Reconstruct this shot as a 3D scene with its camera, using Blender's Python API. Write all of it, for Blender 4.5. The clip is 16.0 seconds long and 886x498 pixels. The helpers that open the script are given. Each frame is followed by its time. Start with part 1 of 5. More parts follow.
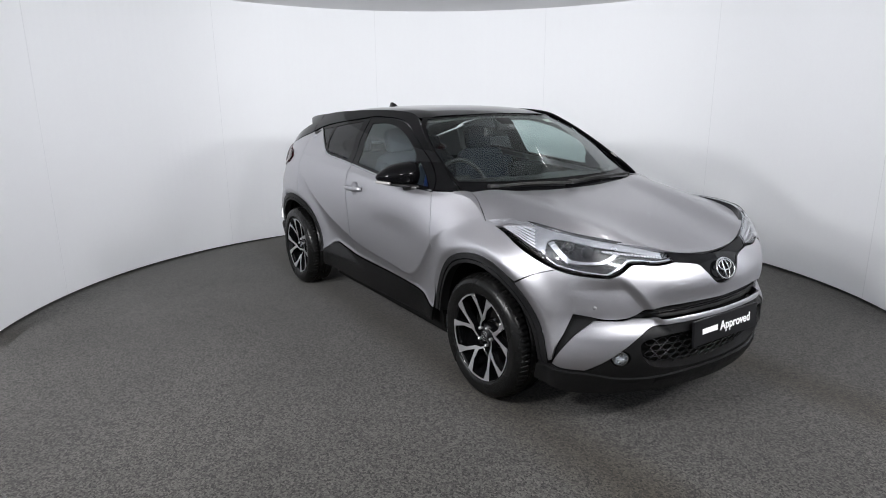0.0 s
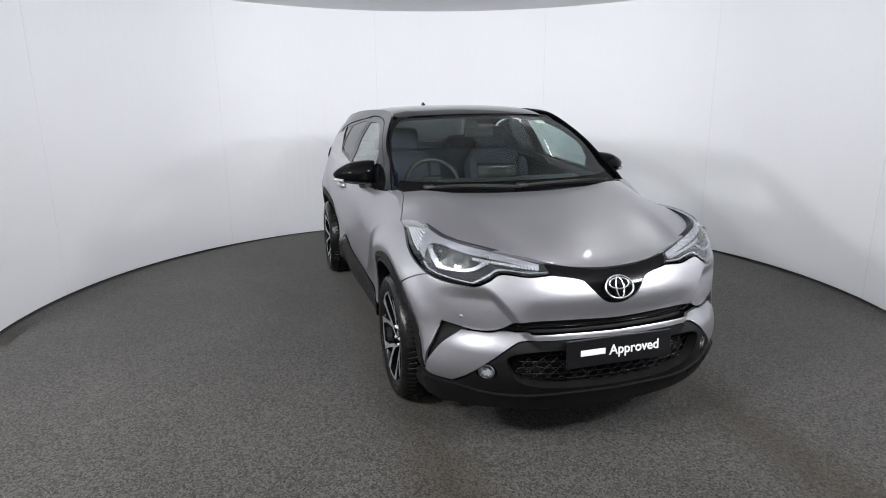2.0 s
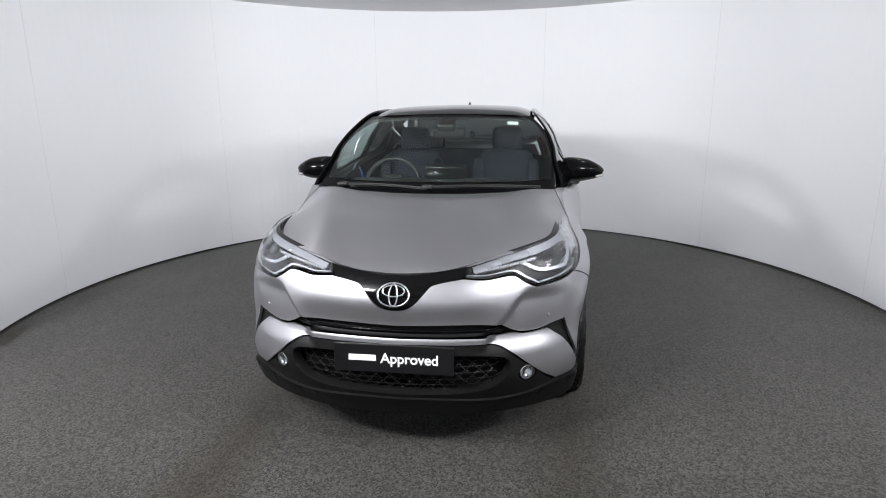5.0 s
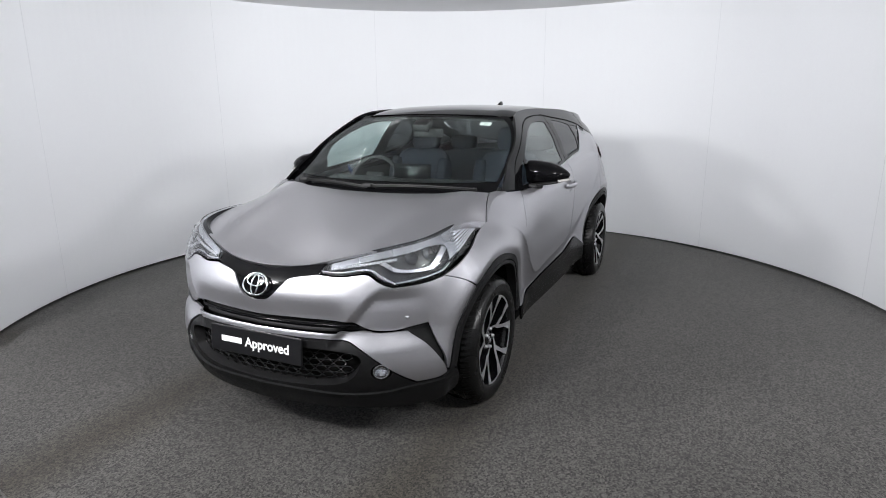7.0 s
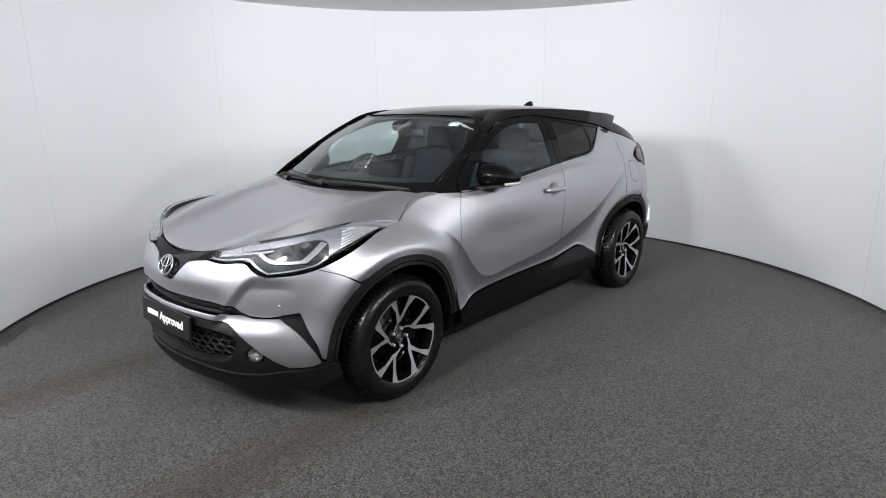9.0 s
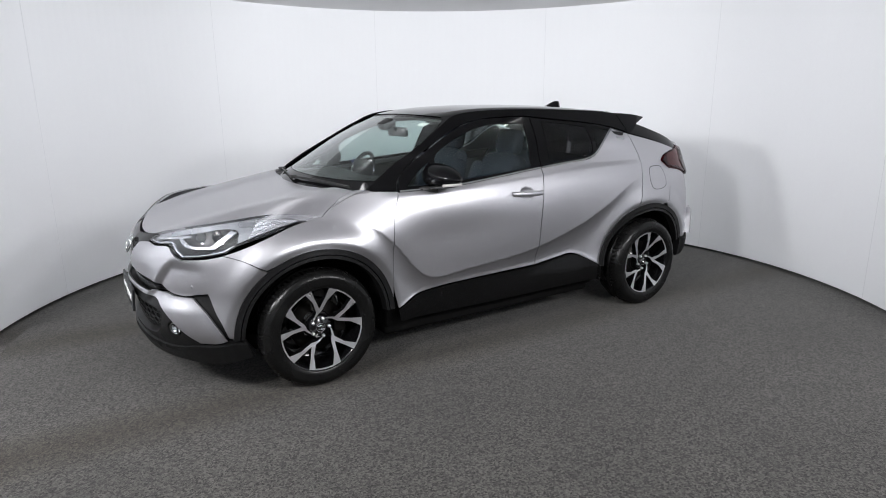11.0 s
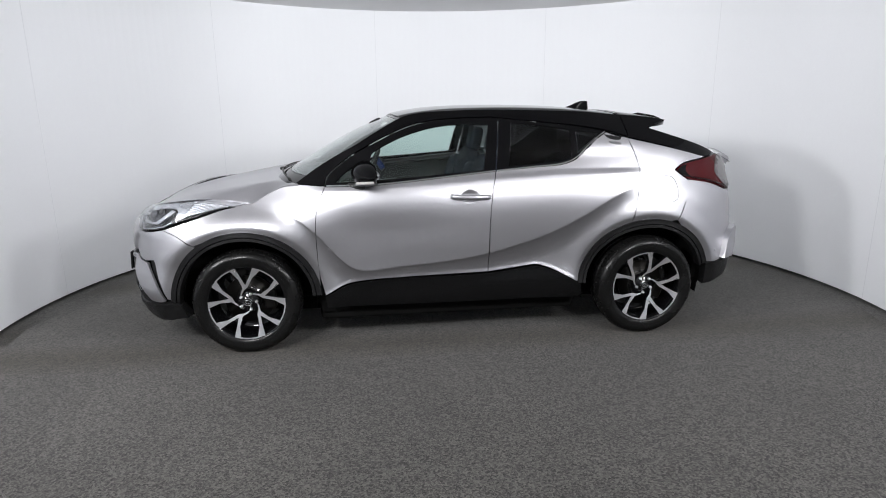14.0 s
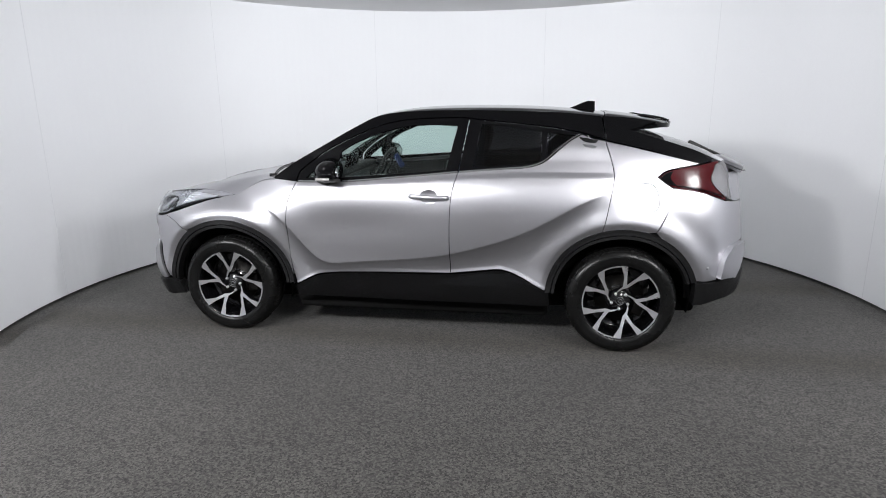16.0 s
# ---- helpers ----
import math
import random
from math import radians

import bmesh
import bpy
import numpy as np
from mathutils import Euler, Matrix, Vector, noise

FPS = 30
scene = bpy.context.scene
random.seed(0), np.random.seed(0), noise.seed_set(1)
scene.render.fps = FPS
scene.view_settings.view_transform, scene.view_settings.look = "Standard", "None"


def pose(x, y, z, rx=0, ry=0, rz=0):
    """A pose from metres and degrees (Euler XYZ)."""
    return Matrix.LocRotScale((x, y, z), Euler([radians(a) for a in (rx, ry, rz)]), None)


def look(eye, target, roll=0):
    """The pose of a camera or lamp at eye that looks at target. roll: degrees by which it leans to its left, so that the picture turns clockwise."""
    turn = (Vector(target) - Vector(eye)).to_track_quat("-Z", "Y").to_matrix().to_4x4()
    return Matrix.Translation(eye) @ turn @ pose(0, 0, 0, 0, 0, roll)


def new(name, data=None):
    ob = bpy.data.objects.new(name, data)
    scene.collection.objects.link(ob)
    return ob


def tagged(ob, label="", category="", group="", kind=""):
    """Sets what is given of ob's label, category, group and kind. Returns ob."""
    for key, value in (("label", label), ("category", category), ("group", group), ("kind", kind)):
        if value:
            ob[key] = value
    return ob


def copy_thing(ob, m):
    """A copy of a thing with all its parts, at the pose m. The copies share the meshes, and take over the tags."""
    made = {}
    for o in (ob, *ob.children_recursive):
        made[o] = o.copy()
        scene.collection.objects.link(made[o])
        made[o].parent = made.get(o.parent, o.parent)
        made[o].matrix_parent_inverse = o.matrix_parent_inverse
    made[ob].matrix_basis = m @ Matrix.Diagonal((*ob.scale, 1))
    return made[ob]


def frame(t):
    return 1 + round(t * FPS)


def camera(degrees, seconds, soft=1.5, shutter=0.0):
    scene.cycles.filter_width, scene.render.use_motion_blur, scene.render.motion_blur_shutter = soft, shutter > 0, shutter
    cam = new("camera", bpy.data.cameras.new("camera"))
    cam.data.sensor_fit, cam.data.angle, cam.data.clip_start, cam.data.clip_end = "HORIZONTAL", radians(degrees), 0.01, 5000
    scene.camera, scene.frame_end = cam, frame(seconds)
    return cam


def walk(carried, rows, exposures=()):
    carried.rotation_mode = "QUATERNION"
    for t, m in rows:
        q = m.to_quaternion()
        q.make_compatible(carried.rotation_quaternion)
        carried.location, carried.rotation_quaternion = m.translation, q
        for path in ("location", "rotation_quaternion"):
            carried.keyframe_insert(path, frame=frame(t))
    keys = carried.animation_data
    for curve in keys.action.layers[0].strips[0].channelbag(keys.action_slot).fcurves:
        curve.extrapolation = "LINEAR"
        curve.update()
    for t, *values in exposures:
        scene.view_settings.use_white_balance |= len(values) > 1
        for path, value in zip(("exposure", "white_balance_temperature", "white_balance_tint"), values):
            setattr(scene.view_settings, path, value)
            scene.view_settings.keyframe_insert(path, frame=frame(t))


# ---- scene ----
# ---- camera: it stands still before the turntable ----
cam = camera(72.82, 16.0, soft=1.0)
EYE = (0.0, -4.678, 1.571)
CAM_POSE = Matrix.Translation(EYE) @ pose(0, 0, 0, 0, 0, 0.954) @ pose(0, 0, 0, 90 - 13.818, 0, 0) @ pose(0, 0, 0, 0, 0, -0.493)
walk(cam, [(0.0, CAM_POSE), (16.0, CAM_POSE)])

# ---- light: unseen white lamps under the studio's ceiling, some added as fill ----
world = bpy.data.worlds.new("world")
scene.world = world
world.use_nodes = True
world.node_tree.nodes["Background"].inputs["Color"].default_value = (0.9, 0.95, 1.0, 1)
world.node_tree.nodes["Background"].inputs["Strength"].default_value = 0.02
scene.view_settings.exposure = 0.0


def unseen_lamp(x, y, z, sx, sy, watts, tx, ty, tz, tint=(0.985, 0.985, 1.0)):
    data = bpy.data.lights.new("unseen_lamp", "AREA")
    data.shape, data.size, data.size_y, data.energy, data.color = "RECTANGLE", sx, sy, watts, tint
    lamp = new("unseen_lamp", data)
    lamp.matrix_world = look((x, y, z), (tx, ty, tz))
    return tagged(lamp, "white studio lamp placed out of view under the ceiling", "studio lamp", "studio lamps")


# small lamps in two pairs before the turntable
for x, y, watts in ((-1.75, -3.95, 86), (1.75, -3.95, 58), (-3.5, -3.3, 104), (3.5, -3.3, 72)):
    unseen_lamp(x, y, 2.42, 0.5, 0.32, watts, -0.25 * x, 2.2, 1.0)
# added fill: one lamp that lights the wall behind the camera
unseen_lamp(0, -4.4, 2.45, 2.2, 0.4, 34, 0, -6.2, 1.0)
# added fill: a ring of washers turned to brighten the round wall
for deg, r in ((-12, 1.4), (20, 1.4), (52, 1.4), (90, 1.4), (128, 1.4), (160, 1.4), (192, 1.4)):
    c, q = math.cos(radians(deg)), math.sin(radians(deg))
    unseen_lamp(r * c, -0.12 + r * q, 2.575, 0.3, 0.14, 3.2, 3.2 * c, -0.12 + 3.2 * q, 0.9)

# ---- the turntable's turn and the car's place on it ----
TURN0, RATE = -57.38, -8.24535
CAR_X, CAR_Y, CAR_TURN = 0.13, 0.038, 1.36


def turn_pose(t):
    return pose(0, 0, 0, 0, 0, TURN0 + RATE * t)


def car_pose(t):
    return turn_pose(t) @ pose(0, 0, 0, 0, 0, CAR_TURN) @ pose(CAR_X, CAR_Y, 0)


# ---- materials ----
def material(name):
    m = bpy.data.materials.new(name)
    m.use_nodes = True
    nt = m.node_tree
    return m, nt, nt.nodes["Principled BSDF"]


def node(nt, kind, **values):
    n = nt.nodes.new(kind)
    for key, v in values.items():
        n.inputs[key].default_value = v
    return n


def plain(name, rgb, rough=0.5, metal=0.0, coat=0.0, bump=0.0, scale=200.0, vary=0.0, spec=0.5):
    """A surface of one stuff: faint two-scale variation of colour and roughness, fine relief."""
    m, nt, b = material(name)
    b.inputs["Metallic"].default_value, b.inputs["Coat Weight"].default_value = metal, coat
    b.inputs["Coat Roughness"].default_value = 0.03
    b.inputs["Specular IOR Level"].default_value = spec
    tc = nt.nodes.new("ShaderNodeTexCoord")
    fine = node(nt, "ShaderNodeTexNoise", Scale=scale, Detail=4.0)
    broad = node(nt, "ShaderNodeTexNoise", Scale=scale / 40, Detail=3.0)
    for n in (fine, broad):
        nt.links.new(tc.outputs["Object"], n.inputs["Vector"])
    mix = nt.nodes.new("ShaderNodeMath")
    mix.operation = "ADD"
    nt.links.new(fine.outputs["Fac"], mix.inputs[0])
    nt.links.new(broad.outputs["Fac"], mix.inputs[1])
    ramp = node(nt, "ShaderNodeMapRange")
    ramp.inputs["From Min"].default_value, ramp.inputs["From Max"].default_value = 0.5, 1.5
    ramp.inputs["To Min"].default_value, ramp.inputs["To Max"].default_value = 1 - vary, 1 + vary
    nt.links.new(mix.outputs[0], ramp.inputs["Value"])
    col = node(nt, "ShaderNodeVectorMath")
    col.operation = "SCALE"
    col.inputs[0].default_value = rgb
    nt.links.new(ramp.outputs[0], col.inputs["Scale"])
    nt.links.new(col.outputs[0], b.inputs["Base Color"])
    rr = node(nt, "ShaderNodeMapRange")
    rr.inputs["From Min"].default_value, rr.inputs["From Max"].default_value = 0.3, 0.7
    rr.inputs["To Min"].default_value, rr.inputs["To Max"].default_value = rough * 0.9, min(1, rough * 1.1)
    nt.links.new(broad.outputs["Fac"], rr.inputs["Value"])
    nt.links.new(rr.outputs[0], b.inputs["Roughness"])
    if bump:
        bp = node(nt, "ShaderNodeBump", Strength=bump, Distance=0.002)
        nt.links.new(fine.outputs["Fac"], bp.inputs["Height"])
        nt.links.new(bp.outputs[0], b.inputs["Normal"])
    return m


def carpet_material():
    """Short grey-brown needle-felt carpet, with two darker tyre trails and soft stains."""
    m, nt, b = material("carpet")
    tc = nt.nodes.new("ShaderNodeTexCoord")
    grain = node(nt, "ShaderNodeTexNoise", Scale=125.0, Detail=4.0, Roughness=0.8)
    tuft = node(nt, "ShaderNodeTexVoronoi", Scale=118.0)
    blot = node(nt, "ShaderNodeTexNoise", Scale=1.1, Detail=4.0, Roughness=0.6)
    for n in (grain, tuft, blot):
        nt.links.new(tc.outputs["Object"], n.inputs["Vector"])
    ramp = nt.nodes.new("ShaderNodeValToRGB")
    e = ramp.color_ramp.elements
    e[0].position, e[0].color = 0.345, (0.007, 0.0067, 0.0063, 1)
    e[1].position, e[1].color = 0.665, (0.076, 0.0725, 0.067, 1)
    tone = nt.nodes.new("ShaderNodeSeparateColor")
    nt.links.new(tuft.outputs["Color"], tone.inputs[0])
    blend = nt.nodes.new("ShaderNodeMix")
    blend.inputs["Factor"].default_value = 0.3
    nt.links.new(grain.outputs["Fac"], blend.inputs["A"])
    nt.links.new(tone.outputs[0], blend.inputs["B"])
    nt.links.new(blend.outputs["Result"], ramp.inputs["Fac"])
    sep = nt.nodes.new("ShaderNodeSeparateXYZ")
    nt.links.new(tc.outputs["Object"], sep.inputs[0])

    def math_node(op, a, c, clamp=False):
        n = nt.nodes.new("ShaderNodeMath")
        n.operation, n.use_clamp = op, clamp
        for i, v in enumerate((a, c)):
            if isinstance(v, (int, float)):
                n.inputs[i].default_value = v
            else:
                nt.links.new(v, n.inputs[i])
        return n.outputs[0]

    # trails: | |y - centre| - track/2| small, on the side from which cars drive on
    dist = math_node("ABSOLUTE", math_node("SUBTRACT", math_node("ABSOLUTE", math_node("SUBTRACT", sep.outputs[1], 0.08), 0), 0.78), 0)
    trail = math_node("SUBTRACT", 1.0, math_node("DIVIDE", dist, 0.26), True)
    trail = math_node("MULTIPLY", trail, math_node("MULTIPLY", blot.outputs["Fac"], 1.8), True)
    dark = math_node("SUBTRACT", 1.0, math_node("MULTIPLY", trail, 0.42))
    blotr = node(nt, "ShaderNodeMapRange")
    for k, v in zip(("From Min", "From Max", "To Min", "To Max"), (0.3, 0.7, 0.85, 1.12)):
        blotr.inputs[k].default_value = v
    nt.links.new(blot.outputs["Fac"], blotr.inputs["Value"])
    col = nt.nodes.new("ShaderNodeVectorMath")
    col.operation = "SCALE"
    nt.links.new(ramp.outputs[0], col.inputs[0])
    nt.links.new(math_node("MULTIPLY", dark, blotr.outputs[0]), col.inputs["Scale"])
    warm = nt.nodes.new("ShaderNodeMix")
    warm.data_type, warm.blend_type = "RGBA", "MULTIPLY"
    warm.inputs["B"].default_value = (1.0, 0.88, 0.66, 1)
    nt.links.new(math_node("MULTIPLY", trail, 0.8), warm.inputs["Factor"])
    nt.links.new(col.outputs[0], warm.inputs["A"])
    nt.links.new(warm.outputs["Result"], b.inputs["Base Color"])
    b.inputs["Roughness"].default_value = 0.95
    b.inputs["Specular IOR Level"].default_value = 0.15
    b.inputs["Sheen Weight"].default_value = 0.15
    bp = node(nt, "ShaderNodeBump", Strength=0.35, Distance=0.003)
    nt.links.new(grain.outputs["Fac"], bp.inputs["Height"])
    nt.links.new(bp.outputs[0], b.inputs["Normal"])
    return m


CARPET = carpet_material()
WALL = plain("white_wall", (0.83, 0.845, 0.87), 0.6, bump=0.04, scale=60, vary=0.015)
CEIL = plain("ceiling_white", (0.78, 0.78, 0.79), 0.8, scale=40, vary=0.02)
JOINT = plain("wall_joint", (0.72, 0.735, 0.76), 0.7, scale=60, vary=0.05)
BACKSTAGE = plain("white_back_wall", (0.72, 0.74, 0.77), 0.8, scale=80, vary=0.2)
def paint_material():
    """Silver metallic paint: flakes under a clear coat."""
    m, nt, b = material("silver_paint")
    tc = nt.nodes.new("ShaderNodeTexCoord")
    flake = node(nt, "ShaderNodeTexVoronoi", Scale=900.0)
    broad = node(nt, "ShaderNodeTexNoise", Scale=1.5, Detail=3.0)
    for n in (flake, broad):
        nt.links.new(tc.outputs["Object"], n.inputs["Vector"])
    mix = nt.nodes.new("ShaderNodeMix")
    mix.data_type = "RGBA"
    mix.inputs["A"].default_value, mix.inputs["B"].default_value = (0.425, 0.423, 0.445, 1), (0.515, 0.512, 0.540, 1)
    nt.links.new(flake.outputs["Color"], mix.inputs["Factor"])
    nt.links.new(mix.outputs["Result"], b.inputs["Base Color"])
    rr = node(nt, "ShaderNodeMapRange")
    rr.inputs["To Min"].default_value, rr.inputs["To Max"].default_value = 0.36, 0.41
    nt.links.new(broad.outputs["Fac"], rr.inputs["Value"])
    nt.links.new(rr.outputs[0], b.inputs["Roughness"])
    b.inputs["Metallic"].default_value = 0.95
    b.inputs["Coat Weight"].default_value, b.inputs["Coat Roughness"].default_value = 0.3, 0.03
    return m


def glass_material(name, tint, rough=0.0):
    m, nt, b = material(name)
    tc = nt.nodes.new("ShaderNodeTexCoord")
    dust = node(nt, "ShaderNodeTexNoise", Scale=6.0, Detail=5.0)
    nt.links.new(tc.outputs["Object"], dust.inputs["Vector"])
    rr = node(nt, "ShaderNodeMapRange")
    rr.inputs["To Min"].default_value, rr.inputs["To Max"].default_value = rough, rough + 0.015
    nt.links.new(dust.outputs["Fac"], rr.inputs["Value"])
    nt.links.new(rr.outputs[0], b.inputs["Roughness"])
    b.inputs["Base Color"].default_value = (*tint, 1)
    b.inputs["Transmission Weight"].default_value = 1.0
    b.inputs["IOR"].default_value = 1.3
    return m


PAINT = paint_material()
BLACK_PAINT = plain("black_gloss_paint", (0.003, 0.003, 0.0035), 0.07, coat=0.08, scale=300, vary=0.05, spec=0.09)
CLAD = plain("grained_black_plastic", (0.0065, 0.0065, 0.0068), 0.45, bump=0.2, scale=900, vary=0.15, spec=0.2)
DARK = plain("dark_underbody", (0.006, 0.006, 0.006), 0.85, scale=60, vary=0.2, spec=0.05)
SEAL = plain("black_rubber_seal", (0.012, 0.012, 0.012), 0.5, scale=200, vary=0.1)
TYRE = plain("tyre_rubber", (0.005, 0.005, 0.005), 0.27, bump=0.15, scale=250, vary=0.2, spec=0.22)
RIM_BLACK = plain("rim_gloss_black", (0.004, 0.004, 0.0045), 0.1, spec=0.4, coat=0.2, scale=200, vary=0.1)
MACHINED = plain("machined_alloy", (0.74, 0.74, 0.76), 0.30, metal=0.9, bump=0.05, scale=500, vary=0.06)
CHROME = plain("chrome", (0.52, 0.53, 0.54), 0.14, metal=1.0, scale=100, vary=0.02)
STEEL = plain("brake_steel", (0.016, 0.015, 0.014), 0.45, metal=0.9, scale=150, vary=0.3)
GLASS = glass_material("tinted_glass", (0.72, 0.83, 0.80))
SCREEN_GLASS = glass_material("windscreen_glass", (0.66, 0.75, 0.735))
PRIVACY = glass_material("privacy_glass", (0.10, 0.105, 0.11))
LENS = glass_material("clear_lens", (0.97, 0.98, 1.0))
RED_LENS = glass_material("red_lens", (0.75, 0.06, 0.05), 0.02)
RED_PLASTIC = plain("red_reflector", (0.045, 0.003, 0.0045), 0.12, spec=0.2, scale=300, vary=0.25)
LAMP_SILVER = plain("lamp_reflector", (0.78, 0.79, 0.82), 0.3, metal=0.9, scale=120, vary=0.1)
LAMP_DARK = plain("lamp_bezel", (0.012, 0.0125, 0.014), 0.3, spec=0.15, scale=120, vary=0.1)
LAMP_MID = plain("lamp_grey", (0.28, 0.29, 0.31), 0.28, metal=0.8, scale=120, vary=0.1)
PROJECTOR = plain("projector_glass", (0.012, 0.013, 0.016), 0.08, coat=0.9, scale=100, vary=0.05)
LED = plain("led_diffuser", (0.17, 0.175, 0.19), 0.35, scale=300, vary=0.05)
AMBER = plain("pale_indicator_lens", (0.34, 0.33, 0.32), 0.15, scale=200, vary=0.1)
LAMP_CLEAR = plain("clear_lamp_end", (0.24, 0.235, 0.24), 0.2, metal=0.7, scale=120, vary=0.12)
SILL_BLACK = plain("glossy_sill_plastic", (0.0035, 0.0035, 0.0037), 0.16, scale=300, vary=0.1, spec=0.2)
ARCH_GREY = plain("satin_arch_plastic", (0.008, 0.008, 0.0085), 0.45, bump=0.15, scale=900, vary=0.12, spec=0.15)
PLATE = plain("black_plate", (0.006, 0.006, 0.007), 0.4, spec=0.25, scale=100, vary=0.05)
WHITE = plain("white_plate_print", (0.85, 0.85, 0.85), 0.5, scale=100, vary=0.02)
SEAT = plain("grey_seat_cloth", (0.014, 0.017, 0.024), 0.8, bump=0.3, scale=400, vary=0.15, spec=0.1)
TRIM = plain("dark_cabin_plastic", (0.010, 0.0105, 0.011), 0.55, bump=0.15, scale=300, vary=0.1)
HEADLINER = plain("grey_headliner", (0.05, 0.05, 0.05), 0.9, scale=200, vary=0.05)
BLUE = plain("blue_protective_film", (0.015, 0.03, 0.12), 0.3, scale=30, vary=0.2)
STICKER = plain("paper_sticker", (0.8, 0.82, 0.78), 0.6, scale=60, vary=0.05)


# ---- mesh helpers ----
def mesh_ob(name, verts, faces, mat, parent=None, label="", smooth=False, kind=""):
    me = bpy.data.meshes.new(name)
    me.from_pydata([tuple(v) for v in verts], [], faces)
    me.update()
    if smooth:
        me.polygons.foreach_set("use_smooth", [True] * len(me.polygons))
    me.materials.append(mat)
    ob = new(name, me)
    ob.parent = parent
    return tagged(ob, label=label, kind=kind)


def part(name, bm, mat, parent, label="", smooth=True):
    me = bpy.data.meshes.new(name)
    bmesh.ops.recalc_face_normals(bm, faces=bm.faces)
    bm.to_mesh(me)
    bm.free()
    if smooth:
        me.polygons.foreach_set("use_smooth", [True] * len(me.polygons))
    me.materials.append(mat)
    ob = new(name, me)
    ob.parent = parent
    return tagged(ob, label=label)


# ---- the room: a horseshoe-shaped white studio round a turntable ----
WALL_R, WALL_CY, CEILING_Z = 3.29, -0.12, 2.64
SEAMS = (175.3, 140.0, 106.5, 70.0, 35.0, 1.5)


def wall_plan():
    """The inner line of the wall: an arc open towards the camera, then straight sides and a back wall."""
    pts = []
    for i in range(145):
        a = radians(-18 + 216 * i / 144)
        pts.append((WALL_R * math.cos(a), WALL_CY + WALL_R * math.sin(a)))
    return pts


def build_wall():
    pts = wall_plan()
    n, verts, faces = len(pts), [], []
    mids = Vector((0, -1.5))
    for x, y in pts:
        d = (Vector((x, y)) - mids).normalized() * 0.12
        verts += [(x, y, 0), (x, y, CEILING_Z), (x + d.x, y + d.y, CEILING_Z), (x + d.x, y + d.y, 0)]
    faces += [(0, 1, 2, 3), (4 * n - 1, 4 * n - 2, 4 * n - 3, 4 * n - 4)]
    for i in range(n - 1):
        j = i + 1
        for k in range(4):
            l = (k + 1) % 4
            faces.append((4 * i + k, 4 * j + k, 4 * j + l, 4 * i + l))
    ob = mesh_ob("wall_round", verts, faces, WALL, kind="structure", label="curved white studio wall round the turntable")
    return ob


def disc(name, r, z0, z1, mat, label, cx=0.0, cy=0.0, n=160):
    verts, faces = [], []
    for z in (z0, z1):
        verts += [(cx + r * math.cos(2 * math.pi * i / n), cy + r * math.sin(2 * math.pi * i / n), z) for i in range(n)]
    faces = [tuple(range(n - 1, -1, -1)), tuple(range(n, 2 * n))]
    faces += [(i, (i + 1) % n, n + (i + 1) % n, n + i) for i in range(n)]
    return tagged(mesh_ob(name, verts, faces, mat), label, name, kind="structure")


wall = build_wall()
# the unseen space behind the camera: an added white wall brightens the paint
end_x, end_y = wall_plan()[0]
BACK_X = 4.5
back_half = [(end_x + 0.02, end_y - 0.004), (BACK_X, end_y - 0.004), (BACK_X, -6.3)]
back_plan = back_half + [(-x, y) for x, y in reversed(back_half)]
back_half = [(end_x + 0.02, end_y + 0.116), (BACK_X + 0.12, end_y + 0.116), (BACK_X + 0.12, -6.45)]
back_plan += [(-x, y) for x, y in back_half] + list(reversed(back_half))
bn = len(back_plan)
mesh_ob("wall_back", [(x, y, z) for z in (-0.03, CEILING_Z) for x, y in back_plan],
        [(i, (i + 1) % bn, bn + (i + 1) % bn, bn + i) for i in range(bn)], BACKSTAGE, kind="structure", label="plain white wall added behind the camera, out of view")
for deg in SEAMS:
    # narrow upright joints between the wall boards
    a, verts = radians(deg), []
    for da, rr in ((-0.0006, -0.0012), (0.0006, -0.0012), (0.0006, 0.02), (-0.0006, 0.02)):
        for z in (0.0, CEILING_Z):
            verts.append(((WALL_R + rr) * math.cos(a + da), WALL_CY + (WALL_R + rr) * math.sin(a + da), z))
    mesh_ob("joint", verts, [(0, 2, 3, 1), (2, 4, 5, 3), (4, 6, 7, 5), (6, 0, 1, 7), (1, 3, 5, 7), (0, 6, 4, 2)], JOINT, wall)
floor = mesh_ob("floor", [(-4.8, -6.7, -0.03), (4.8, -6.7, -0.03), (4.8, 3.5, -0.03), (-4.8, 3.5, -0.03),
                          (-4.8, -6.7, -0.2), (4.8, -6.7, -0.2), (4.8, 3.5, -0.2), (-4.8, 3.5, -0.2)],
                [(0, 1, 2, 3), (7, 6, 5, 4), (0, 4, 5, 1), (1, 5, 6, 2), (2, 6, 7, 3), (3, 7, 4, 0)], CARPET,
                kind="structure", label="dark grey carpeted studio floor")
ceiling = mesh_ob("ceiling", [(-4.8, -6.7, CEILING_Z), (4.8, -6.7, CEILING_Z), (4.8, 3.5, CEILING_Z), (-4.8, 3.5, CEILING_Z),
                              (-4.8, -6.7, 2.8), (4.8, -6.7, 2.8), (4.8, 3.5, 2.8), (-4.8, 3.5, 2.8)],
                  [(3, 2, 1, 0), (4, 5, 6, 7), (0, 1, 5, 4), (1, 2, 6, 5), (2, 3, 7, 6), (3, 0, 4, 7)], CEIL,
                  kind="structure", label="plain off-white studio ceiling")
turntable = disc("turntable", 3.14, -0.028, 0.0, CARPET, "round turntable covered with worn dark grey carpet")


